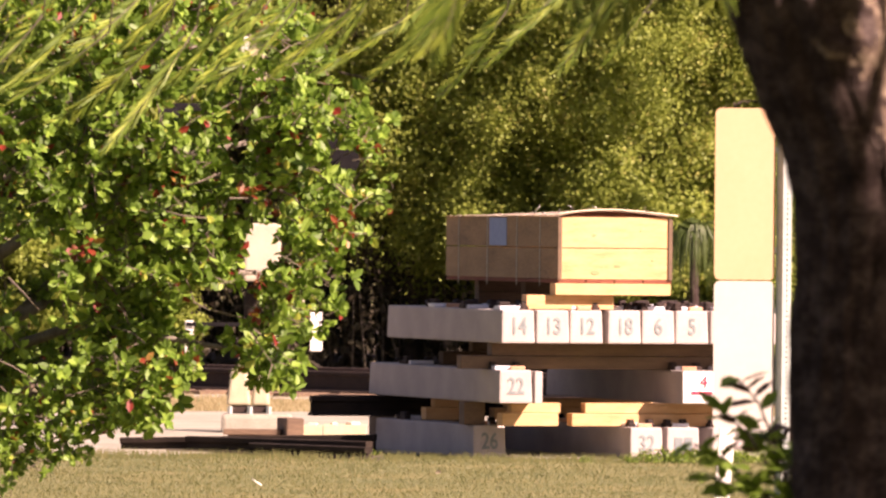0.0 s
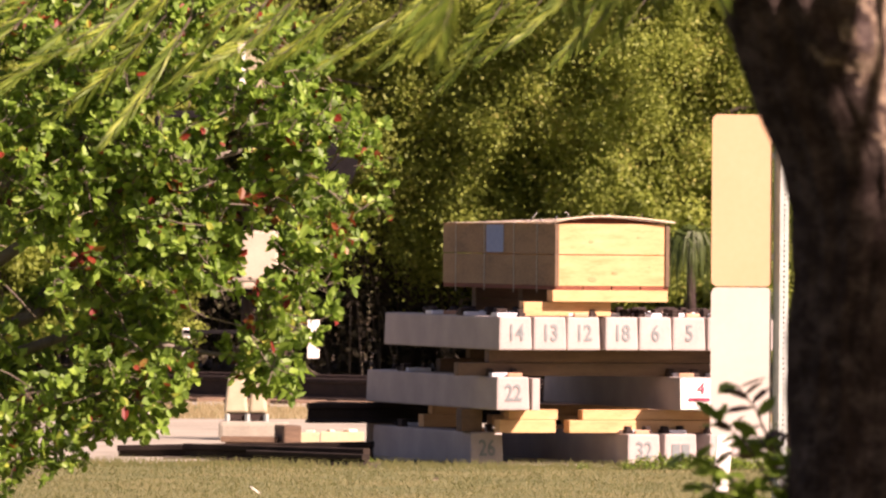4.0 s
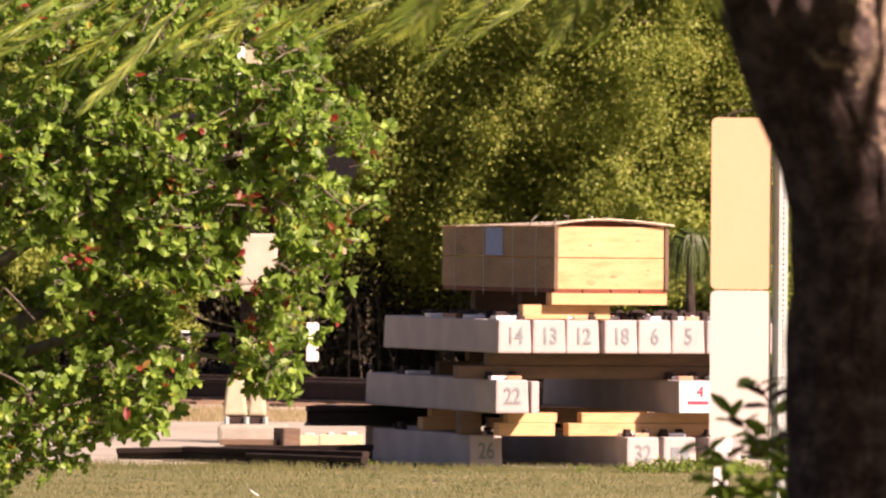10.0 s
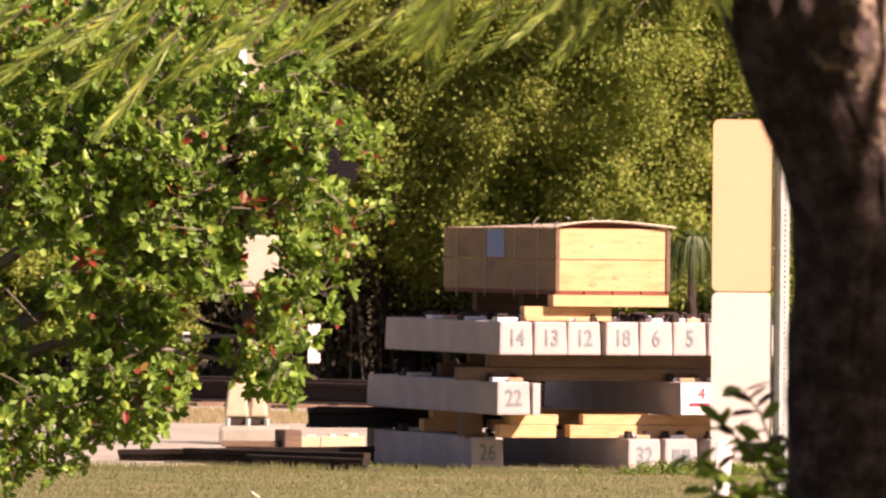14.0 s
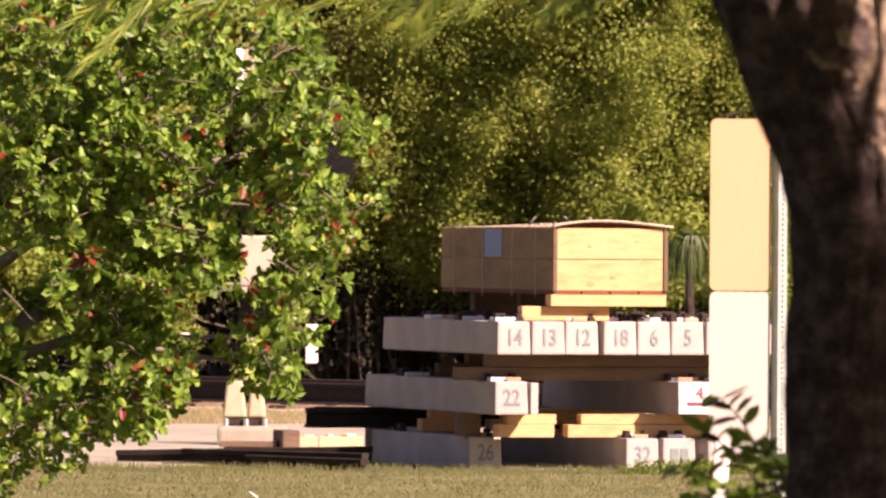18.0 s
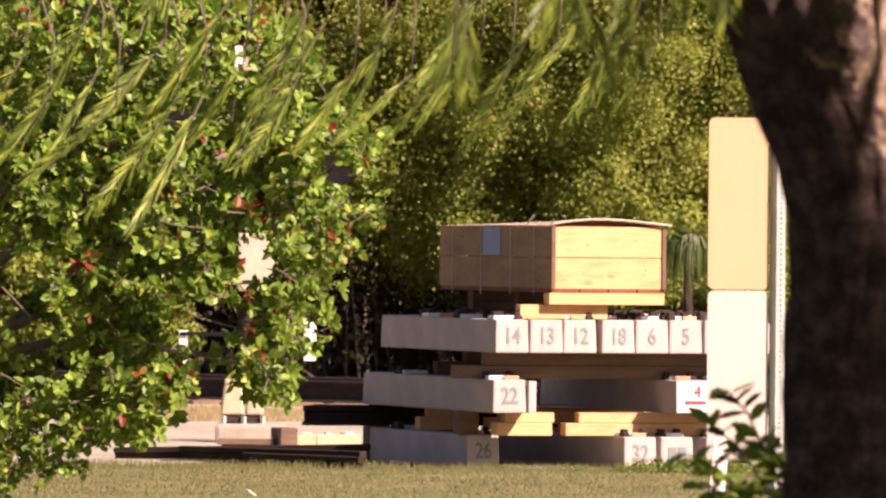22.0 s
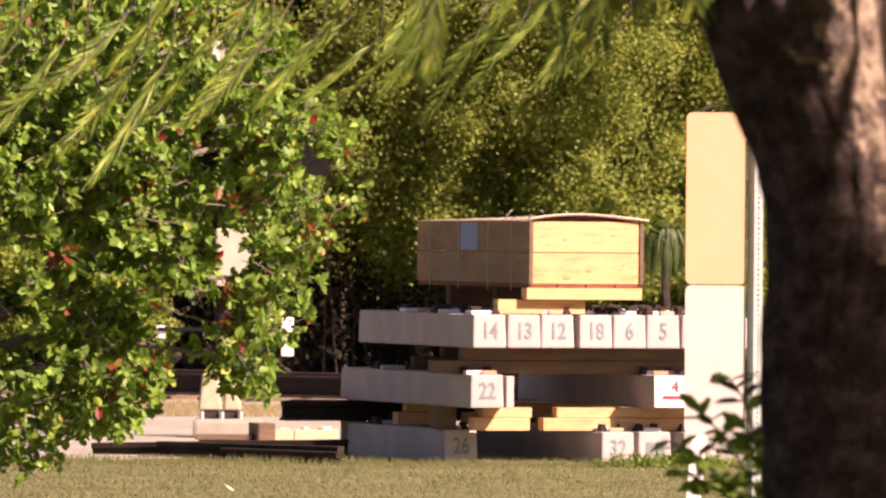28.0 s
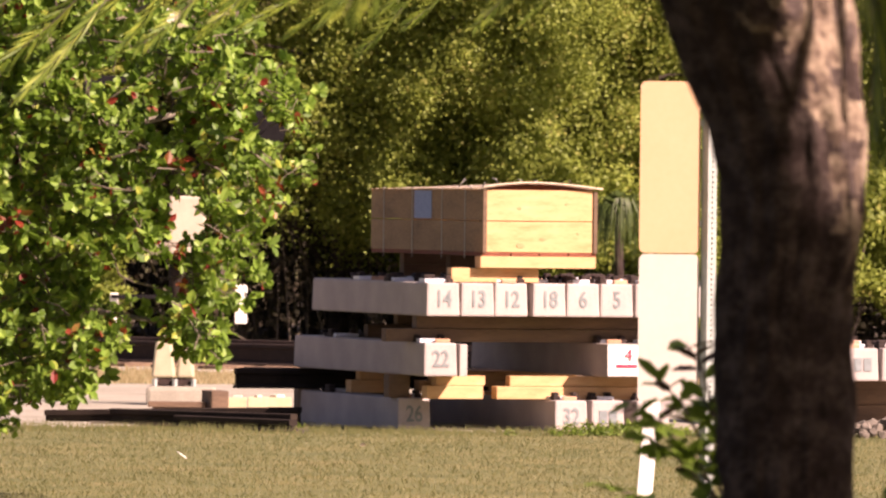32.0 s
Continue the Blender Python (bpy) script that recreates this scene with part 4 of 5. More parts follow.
def near_tree():
    rng = random.Random(21)
    base = Vector((-2.75, 50.6, 0))
    ob = new("broadleaf_tree")
    ob.matrix_basis = Matrix.Translation(base)
    tagged(ob, "bushy evergreen tree with oval leaves and red sprigs", "tree")
    wood = bmesh.new()
    for k in range(5):
        a = rng.uniform(0, 6.28319)
        tube([(0.1 * math.cos(a), 0.1 * math.sin(a), -0.1), (0.3 * math.cos(a), 0.3 * math.sin(a), 1.0), (0.7 * math.cos(a), 0.6 * math.sin(a), 2.3), (0.9 * math.cos(a), 0.8 * math.sin(a), 3.9)],
             [0.07, 0.055, 0.04, 0.015], 8, wood)
    for z0, x1, z1 in ((0.7, 1.5, 1.6), (0.9, 1.9, 1.35), (1.2, 2.0, 2.1), (0.5, 1.0, 0.55), (1.4, 1.6, 2.6), (0.8, 1.7, 0.95)):
        y1 = rng.uniform(-0.8, 0.6)
        tube([(0.1, 0, z0), (x1 * 0.5, y1 * 0.5, (z0 + z1) / 2 + 0.2), (x1, y1, z1)], [0.04, 0.026, 0.010], 7, wood)
    part("trunk", wood, GREY_BARK, ob, "several thin grey stems and limbs")

    def twig(rosettes, red, long):
        """A bent twig with side shoots that end in rosettes of oval leaves."""
        lv = Leaves()
        bend = Vector((0, rng.uniform(-0.08, 0.08), rng.uniform(-0.10, 0.06)))
        axis = lambda q: Vector((long * (q - 0.35), 0, 0)) + bend * (q * q)
        for k in range(3):
            lv.stick(axis(k / 3), axis((k + 1) / 3), 0.0042 - 0.0010 * k, 0.0032 - 0.0010 * k, 1)
        for k in range(rosettes):
            q = 0.2 + 0.8 * (k + rng.random()) / rosettes
            a = axis(q)
            d = (rand_dir(rng) + Vector((0.55, -0.15, 0.2))).normalized()
            b = a + d * rng.uniform(0.05, 0.13)
            lv.stick(a, b, 0.003, 0.002, 1)
            reddish = red and rng.random() < 0.5
            n = rng.randint(6, 9)
            for j in range(n):
                out = d.orthogonal().normalized()
                out.rotate(Matrix.Rotation(j * 2.4 + rng.uniform(-0.4, 0.4), 3, d))
                way = (out * rng.uniform(0.6, 1.0) + d * rng.uniform(-0.1, 0.9)).normalized()
                face = (d * 0.7 + Vector((0.15, -0.25, 0.35)) + rand_dir(rng) * 0.55).normalized()
                lv.leaf(b - d * (0.045 * rng.random()), way, face, rng.uniform(0.045, 0.078), rng.uniform(0.030, 0.048), 2 if reddish and rng.random() < 0.6 else 0)
        return lv.mesh("leafy_branch", LEAF, TWIG, RED_LEAF)

    full = [twig(15, False, 0.42) for _ in range(8)]
    slight = [twig(6, False, 0.26) for _ in range(8)]
    red_slight = [twig(6, True, 0.24) for _ in range(4)]

    def put(x, y, z, size, is_red=False, small=False):
        me = rng.choice(red_slight if is_red else slight if small else full)
        outward = math.degrees(math.atan2(z - 1.7, x + 2.6)) if rng.random() < 0.6 else rng.uniform(0, 360)
        m = pose(x - base.x, y - base.y, z) @ Matrix.Rotation(radians(-outward + rng.gauss(0, 35)), 4, "Y") @ pose(0, 0, 0, rng.uniform(0, 360), rng.uniform(-30, 30), rng.uniform(-70, 70)) @ Matrix.Diagonal((size, size, size, 1))
        b = part("leafy_branch", me, LEAF, ob, "sprig with red young leaves" if is_red else "", m)
        swaying.append((b, m, "leaf", rng.uniform(0, 6.28), 0.6 + max(0, x + 2.7) * 0.35))

    def open_to(x, z, grow=0.0):
        """Gaps in the foliage: before the gate box, and under and between the low boughs."""
        if ((x + 0.94) / (0.11 + grow)) ** 2 + ((z - 1.47) / (0.17 + grow)) ** 2 < 1:
            return True
        return z < foot_of_crown(x) + grow

    def thin(x, z, y, least):
        return noise.noise((x * 3.1, z * 3.1, 4.2 + 0.5 * y)) + 0.5 * noise.noise((x * 7.0, z * 7.0, 9.0)) < least

    # boughs deep in the crown, then sprays over its face and along its outline
    count = 0
    while count < 330:
        z = rng.uniform(0.25, 4.3)
        limit = edge_of_crown(z) - 0.22
        x = limit - 3.6 * rng.random() ** 1.1
        y = 50.8 + rng.uniform(-0.5, 0.9)
        if x < -4.6 or ((x + 2.8) / 2.7) ** 2 + ((z - 2.2) / 2.5) ** 2 > 1.15 or open_to(x, z, 0.14) or thin(x, z, y, -0.28):
            continue
        put(x, y, z, rng.uniform(0.8, 1.15), rng.random() < 0.02)
        count += 1
    count = 0
    while count < 560:
        z = rng.uniform(0.25, 2.95)
        x = edge_of_crown(z) + 0.10 * noise.noise((2.0, z * 4.5, 1.0)) - 0.03 - 2.1 * rng.random() ** 1.3
        y = 50.0 + rng.uniform(-0.7, 0.6) - 0.25 * min(1.4, max(0.0, z - 1.3))
        if open_to(x, z, 0.05) or thin(x, z, 0, -0.10 if x > -1.75 or z > 1.6 else 0.05):
            continue
        put(x, y, z, rng.uniform(0.8, 1.15), z > 0.8 and rng.random() < 0.05, True)
        count += 1
    for _ in range(46):
        put(rng.uniform(-2.3, -1.15), 49.35 + rng.uniform(-0.2, 0.2), rng.uniform(1.55, 2.15), rng.uniform(0.8, 1.0), False, True)
    # low sprays that hang to the grass, and the bough before the signal
    for x, z in ((-2.22, 0.34), (-2.15, 0.42), (-2.08, 0.36), (-2.26, 0.52), (-1.98, 0.50), (-1.93, 0.44), (-1.90, 0.56), (-1.60, 0.66), (-1.44, 0.80), (-1.36, 0.86), (-1.28, 0.88),
                 (-0.98, 0.93), (-0.90, 0.92), (-0.83, 0.93), (-1.02, 1.02), (-0.92, 1.05), (-0.80, 1.08), (-0.74, 1.18), (-0.90, 1.20), (-1.0, 1.18), (-0.70, 1.32), (-0.80, 1.30), (-0.66, 1.42),
                 (-0.42, 1.72), (-0.33, 1.70), (-0.50, 1.78), (-0.44, 1.86), (-0.40, 1.94), (-0.62, 1.60)):
        put(x, 49.6 + rng.uniform(-0.15, 0.15), z, rng.uniform(0.75, 0.95), False, True)
    for x, z in ((-0.92, 1.16), (-0.84, 1.36), (-1.38, 0.97), (-1.30, 0.94), (-0.52, 2.0), (-1.98, 2.22), (-2.05, 2.16), (-1.32, 1.80), (-0.62, 1.66), (-0.52, 1.62), (-2.26, 1.78), (-1.64, 1.76), (-0.84, 1.50), (-0.98, 1.34), (-0.78, 1.44)):
        put(x, 49.5 + rng.uniform(-0.1, 0.1), z, 0.85, True, True)
    # pale bare twigs and shoots between the leaves
    bare = (((-0.645, 1.857), (-0.496, 1.743)), ((-1.517, 2.06), (-1.279, 2.007)), ((-1.429, 2.025), (-1.376, 1.893)), ((-1.253, 1.62), (-1.156, 1.382)),
                               ((-0.848, 1.778), (-0.707, 1.655)), ((-1.411, 2.403), (-1.059, 2.327)), ((-1.059, 2.327), (-0.777, 2.35)), ((-0.918, 2.447), (-0.848, 2.359)),
                               ((-1.323, 1.796), (-1.147, 1.866)), ((-1.429, 1.664), (-1.191, 1.629)), ((-2.185, 2.007), (-2.062, 2.121)), ((-1.913, 2.06), (-1.886, 2.218)),
                               ((-1.895, 1.954), (-1.798, 2.201)), ((-2.291, 1.673), (-2.133, 1.69)), ((-1.464, 2.5), (-1.411, 2.412)), ((-1.2, 1.425), (-1.085, 1.187)),
                               ((-1.411, 1.425), (-1.297, 1.258)), ((-1.297, 1.258), (-1.2, 1.161)), ((-1.2, 1.161), (-1.024, 1.117)), ((-1.763, 1.328), (-1.64, 1.152)),
                               ((-2.229, 1.319), (-2.071, 1.152)), ((-1.939, 0.712), (-1.71, 0.783)), ((-2.247, 0.589), (-2.115, 0.633)), ((-2.291, 0.897), (-2.097, 0.791)),
                               ((-1.024, 1.003), (-0.777, 1.047)), ((-1.534, 0.985), (-1.71, 1.073)))
    for (x0, z0), (x1, z1) in bare:
        sag = rng.uniform(-0.02, 0.02)
        y = 49.3 + rng.uniform(-0.05, 0.35)
        bm = tube([(x0, y, z0), (x0 * 0.6 + x1 * 0.4 + sag, y + 0.02, z0 * 0.6 + z1 * 0.4 + sag), (x1, y + 0.05, z1)], [0.006, 0.005, 0.0035], 6)
        bmesh.ops.translate(bm, vec=-base, verts=bm.verts)
        part("bare_twig", bm, TWIG, ob, "pale bare twig")


def frond_mesh(rng, length, open_by):
    """A drooping feather-like leaf along -z: a thin rib with two ranks of narrow leaflets."""
    lv = Leaves()
    bend, curl = rng.uniform(0.02, 0.09), rng.uniform(-0.04, 0.04)
    rib = lambda s: Vector((bend * math.sin(s * 2.2), curl * s * s, -length * s))
    for k in range(8):
        lv.stick(rib(k / 8), rib((k + 1) / 8), 0.0045 * (1.2 - k / 8), 0.0045 * (1.1 - (k + 1) / 8), 1)
    n = int(length / 0.019)
    for k in range(n):
        s = 0.12 + 0.86 * k / n
        for side in (-1, 1):
            size = (0.14 * math.sin(math.pi * min(1, 0.18 + 0.75 * s)) + 0.03) * rng.uniform(0.8, 1.1)
            spread = open_by * rng.uniform(0.75, 1.25)
            way = Vector((side * spread, rng.gauss(0, 0.12) - 0.1, -1)).normalized() * size
            o = Vector((0, 1, 0)) if rng.random() < 0.6 else Vector((0.6, 0.8, 0))
            lv.quad(rib(s), way, o, 1.0, 0.0085)
    return lv.mesh("frond", NEEDLE, TWIG)


def trunk_tree():
    rng = random.Random(8)
    root = Vector((0.956, 22.0, 0))
    ob = new("rough_barked_tree")
    ob.matrix_basis = Matrix.Translation(root)
    tagged(ob, "dark rough-barked tree trunk with feathery fronds", "tree")
    # trunk: rings with lumps and a collar where the lowest limbs leave it
    bm = bmesh.new()
    sides, rings, prev = 120, 400, None
    for k in range(rings):
        z = -0.1 + 6.0 * k / (rings - 1)
        cx = float(np.interp(z, [0, 0.99, 1.17, 1.31, 1.43, 1.55, 1.69, 1.83, 1.97, 2.11, 2.19, 2.5, 3.0, 6.0], [0.02, 0.002, -0.004, -0.011, -0.007, 0.006, 0.008, -0.006, -0.052, -0.088, -0.104, -0.12, -0.08, 0.1]))
        r = float(np.interp(z, [0, 0.25, 0.99, 1.17, 1.31, 1.43, 1.55, 1.69, 1.83, 1.97, 2.11, 2.19, 2.5, 3.0, 6.0], [0.22, 0.16, 0.148, 0.149, 0.153, 0.157, 0.166, 0.168, 0.176, 0.202, 0.216, 0.232, 0.19, 0.13, 0.05]))
        cur = []
        for j in range(sides):
            a = 6.28319 * j / sides
            bumpy = 0.020 * noise.noise((3 * math.cos(a), 3 * math.sin(a), z * 2.2)) + 0.012 * noise.noise((9 * math.cos(a), 9 * math.sin(a), z * 7)) - 0.016 * max(0, 0.35 - abs(noise.noise((7 * math.cos(a), 7 * math.sin(a), z * 4 + 9)))) 
            rr = max(0.02, r) + bumpy
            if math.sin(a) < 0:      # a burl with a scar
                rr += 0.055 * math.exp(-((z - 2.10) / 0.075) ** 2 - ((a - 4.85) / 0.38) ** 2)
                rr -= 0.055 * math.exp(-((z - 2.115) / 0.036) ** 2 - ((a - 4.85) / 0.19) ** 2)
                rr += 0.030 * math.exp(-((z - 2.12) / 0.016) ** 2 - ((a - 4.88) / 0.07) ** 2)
            cur.append(bm.verts.new((cx + rr * math.cos(a), rr * math.sin(a), z)))
        if prev:
            for j in range(sides):
                f = bm.faces.new((prev[j], prev[(j + 1) % sides], cur[(j + 1) % sides], cur[j]))
                f.smooth = True
                # pale bark colour paints sunlight on the flank; the scar's bare wood shares it
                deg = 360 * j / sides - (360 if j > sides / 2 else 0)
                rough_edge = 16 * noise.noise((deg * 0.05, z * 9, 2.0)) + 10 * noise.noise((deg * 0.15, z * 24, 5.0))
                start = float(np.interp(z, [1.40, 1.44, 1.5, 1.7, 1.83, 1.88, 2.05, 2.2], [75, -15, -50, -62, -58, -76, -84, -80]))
                sunlit_flank = start + rough_edge < deg < 75 + rough_edge and noise.noise((deg * 0.06, z * 11, 8.0)) + 0.6 * noise.noise((deg * 0.16, z * 9, 3.0)) > -0.22
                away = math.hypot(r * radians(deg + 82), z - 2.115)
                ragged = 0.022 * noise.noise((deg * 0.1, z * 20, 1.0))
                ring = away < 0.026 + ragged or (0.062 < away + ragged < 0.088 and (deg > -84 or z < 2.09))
                if (1.38 < z < 2.6 and sunlit_flank and away > 0.10) or ring:
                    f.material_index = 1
        prev = cur
    part("trunk", mesh_of("trunk", bm, BARK, SUNLIT_SCARRED_BARK), BARK, ob, "dark furrowed trunk with a knot scar")
    fronds = [frond_mesh(rng, rng.uniform(0.30, 0.40), rng.uniform(0.22, 0.45)) for _ in range(4)]
    # low limbs: start on the trunk, end, number of fronds
    limbs = [((-0.1, -0.05, 2.43), (-0.95, 2.2, 2.44), 6, 30), ((0.0, -0.1, 2.44), (-0.75, -0.6, 2.40), 3, 24), ((0.05, 0.1, 2.55), (0.62, 1.6, 2.30), 13, 6)]
    for i, (a, b, n, lean) in enumerate(limbs):
        a, b = Vector(a), Vector(b)
        limb_with_fronds(rng, ob, a, b, n, lean, fronds, 1.5 if i == 2 else 0.75, "limb")
    # unseen crown on the sunny side: limbs with dense tufts, added to shade the trunk
    tuft = Leaves()
    for _ in range(800):
        d = rand_dir(rng)
        tuft.quad(d * 0.05, d * rng.uniform(0.18, 0.32), rand_dir(rng), 1.0, 0.022)
    tuft_mesh = tuft.mesh("leaf_tuft", NEEDLE)
    aside = Vector((-SUN.y, SUN.x, 0)).normalized()
    level = Vector((SUN.x, SUN.y, 0)).normalized()
    rise = SUN.z / math.hypot(SUN.x, SUN.y)
    ends = []
    for k in range(9):
        a = Vector((0, 0, 2.7 + 0.22 * k))
        end = level * (3.4 + 0.25 * k) + aside * (-0.9 + 0.22 * k) + Vector((0, 0, 2.9 + 0.33 * k))
        d = end - a
        ends.append((a, end, part("limb", tube([(0, 0, 0), d * 0.5 + Vector((0, 0, 0.12)), d], [0.04, 0.025, 0.006], 7), BARK, ob, "", Matrix.Translation(a))))
    # grid of added tufts towards the sun, left open where light reaches the flank
    for i in range(15):
        for j in range(23):
            s, hit = -0.95 + 0.12 * i + rng.uniform(-0.04, 0.04), -0.2 + 0.12 * j + rng.uniform(-0.04, 0.04)
            if (-0.23 if hit < 1.80 else -0.58) < s < 0.6 and 1.22 < hit < 2.45:
                continue
            far = rng.uniform(3.2, 4.6)
            p = level * far + aside * s + Vector((0, 0, hit + rise * far))
            a, end, limb = min(ends, key=lambda e: (e[1] - p).length)
            size = rng.uniform(0.75, 1.05)
            part("leaf_tuft", tuft_mesh, NEEDLE, limb, "", Matrix.Translation(p - a) @ Matrix.Rotation(rng.uniform(0, 6.28), 4, "Z") @ Matrix.Diagonal((size, size, size, 1)))
    # more unseen tufts added overhead to shade the trunk and the grass round it
    for k in range(300):
        p = Vector((rng.uniform(-3.5, 6.5), rng.uniform(-9.0, 1.5), rng.uniform(3.2, 5.6)))
        hit = p.z - rise * p.dot(level)
        if -1.15 < p.dot(aside) < 1.2 and 0.5 < hit < 3.2 and p.dot(level) > 0:
            continue
        low, mid = p - SUN * ((p.z - 0.9) / SUN.z), p - SUN * ((p.z - 2.4) / SUN.z)
        if (-1.9 < mid.x < 0.6 and -1.3 < mid.y < 3.2) or (abs(low.x) < 0.9 and abs(low.y - 4.5) < 0.9):
            continue
        a, end, limb = min(ends, key=lambda e: (e[1] - p).length)
        part("leaf_tuft", tuft_mesh, NEEDLE, limb, "", Matrix.Translation(p - a) @ Matrix.Rotation(rng.uniform(0, 6.28), 4, "Z") @ Matrix.Diagonal((2, 2, 2, 1)))
    # unseen tufts added to throw broken shade on the young shoot beside the trunk
    for k in range(12):
        p = Vector((0.0, 4.5, rng.uniform(0.1, 1.5))) + aside * rng.uniform(-0.5, 0.5)
        far = rng.uniform(3.6, 5.0)
        p += level * far + Vector((0, 0, rise * far))
        a, end, limb = min(ends, key=lambda e: (e[1] - p).length)
        part("leaf_tuft", tuft_mesh, NEEDLE, limb, "", Matrix.Translation(p - a) @ Matrix.Diagonal((0.5, 0.5, 0.5, 1)))


def limb_with_fronds(rng, tree, a, b, n, lean, fronds, size, name):
    m = Matrix.Translation(a)
    d = b - a
    limb = part(name, tube([(0, 0, 0), d * 0.35 + Vector((0, 0, 0.08)), d * 0.7 + Vector((0, 0, 0.07)), d], [0.03, 0.020, 0.012, 0.005], 7), BARK, tree, "", m)
    swaying.append((limb, m, "limb", len(swaying) * 0.7, 1.0 if d.length < 3 else 0.62))
    for k in range(n):
        s = 0.22 + 0.82 * (k + 0.5) / n + rng.uniform(-0.04, 0.04)
        p = d * s + Vector((rng.gauss(0, 0.06), rng.gauss(0, 0.10), 0.28 * s * (1 - s) - rng.uniform(0.0, 0.10)))
        big = size * rng.uniform(0.85, 1.25)
        sm = Matrix.Translation(p) @ Matrix.Rotation(radians(lean + rng.uniform(-14, 14)), 4, "Y") @ Matrix.Rotation(radians(rng.uniform(-20, 20)), 4, "X") @ Matrix.Rotation(radians(rng.uniform(-50, 50)), 4, "Z") @ Matrix.Diagonal((big, big, big, 1))
        fr = part("frond", rng.choice(fronds), NEEDLE, limb, "", sm)
        swaying.append((fr, sm, "shoot", rng.uniform(0, 6.28), 1.0))


def feathery_tree():
    """A second tree whose limbs hang into view from above; its trunk stands to one side."""
    rng = random.Random(17)
    root = Vector((2.9, 38.4, 0))
    ob = new("feathery_tree")
    ob.matrix_basis = Matrix.Translation(root)
    tagged(ob, "tree with drooping yellow-green feathery fronds overhead", "tree")
    part("trunk", tube([(0, 0, -0.1), (0.05, 0, 1.5), (0, 0.05, 3.0), (-0.1, 0, 5.0)], [0.17, 0.14, 0.12, 0.05], 14), BARK, ob, "rough dark trunk")
    fronds = [frond_mesh(rng, rng.uniform(0.52, 0.68), o) for o in (0.12, 0.17, 0.22, 0.30, 0.42)]
    # three long limbs reach out level over the view; fronds hang from them at (x, z) with a lean and a size
    hanging = (
        ((-5.0, -0.6, 2.98), ((-1.607, 2.60, 55, 0.8), (-1.352, 2.53, 58, 0.78), (-1.108, 2.556, 48, 0.9), (-1.008, 2.545, 37, 0.95), (-0.408, 2.60, 47, 0.7), (-0.186, 2.56, 56, 0.65), (-0.02, 2.60, 50, 0.7), (0.213, 2.575, 40, 0.66), (0.40, 2.63, 46, 0.62), (0.62, 2.66, 36, 0.6), (-0.62, 2.60, 50, 0.7), (0.80, 2.62, 42, 0.6), (0.10, 2.66, 48, 0.6))),
        ((-4.7, 0.7, 3.08), ((-1.75, 2.78, 46, 0.9), (-1.45, 2.70, 44, 0.9), (-1.18, 2.78, 50, 0.85), (-0.86, 2.68, 46, 0.8), (-0.70, 2.72, 38, 0.85), (0.02, 2.72, 40, 0.75), (-0.30, 2.70, 52, 0.7), (0.32, 2.72, 44, 0.7), (0.55, 2.76, 50, 0.7), (-0.52, 2.80, 42, 0.85), (0.75, 2.78, 40, 0.7))),
        ((-5.1, 0.1, 3.22), ((-1.45, 2.94, 40, 1.0), (-0.90, 2.92, 44, 0.95), (-0.22, 2.90, 36, 0.9), (-0.55, 2.94, 40, 0.95), (0.15, 2.92, 44, 0.9), (0.5, 2.94, 38, 0.9))))
    for (bx, by, bz), fr in hanging:
        a = Vector((0, 0, bz + 0.15))
        d = Vector((bx, by, bz)) - a
        m = Matrix.Translation(a)
        limb = part("limb", tube([(0, 0, 0), d * 0.35 + Vector((0, 0, 0.05)), d * 0.7 + Vector((0, 0, 0.03)), d], [0.030, 0.018, 0.010, 0.004], 7), BARK, ob, "", m)
        swaying.append((limb, m, "limb", len(swaying) * 0.7, 0.62))
        for x, z, lean, big in fr:
            s = (x - root.x) / d.x
            p = Vector((x - root.x, d.y * s + rng.gauss(0, 0.05), z - a.z))
            stalk = Vector((d.x * s, d.y * s, d.z * s))
            sm = Matrix.Translation(p) @ Matrix.Rotation(radians(lean + 8), 4, "Y") @ Matrix.Rotation(radians(rng.uniform(-12, 12)), 4, "X") @ Matrix.Rotation(radians(rng.uniform(-50, 50)), 4, "Z") @ Matrix.Diagonal((big, big, big, 1))
            part("twig", tube([stalk, (stalk + p) * 0.5 + Vector((0.04, 0, 0.02)), p], [0.005, 0.004, 0.003], 6), TWIG, limb)
            leaf = part("frond", rng.choice(fronds), NEEDLE, limb, "", sm)
            swaying.append((leaf, sm, "shoot", rng.uniform(0, 6.28), 1.0))
    for a, b, n, lean in (((0, 0, 3.4), (-4.4, 1.2, 3.6), 9, 38), ((0, 0, 4.0), (1.8, 0.5, 4.4), 9, -30), ((0, 0, 4.2), (-2.2, 1.5, 4.8), 9, 30), ((0, 0, 4.6), (0.6, -1.4, 5.3), 8, 0)):
        limb_with_fronds(rng, ob, Vector(a), Vector(b), n, lean, fronds, 1.0, "limb")


SAPLING_SWAY = [(0, 4), (1, -4), (2, -19), (3, 7), (4, 0), (5, -12), (6, -19), (7, -10), (8, -11), (9, 5), (10, 38), (11, 60), (12, 48), (13, 9), (14, 8), (15, -6), (16, 0), (17, -4), (18, -22), (19, 1),
                (20, -12), (21, -2), (22, 3), (23, 32), (24, 60), (25, 97), (26, 60), (27, 45), (28, 36), (29, 11), (30, 22), (31, 58), (32, 50)]


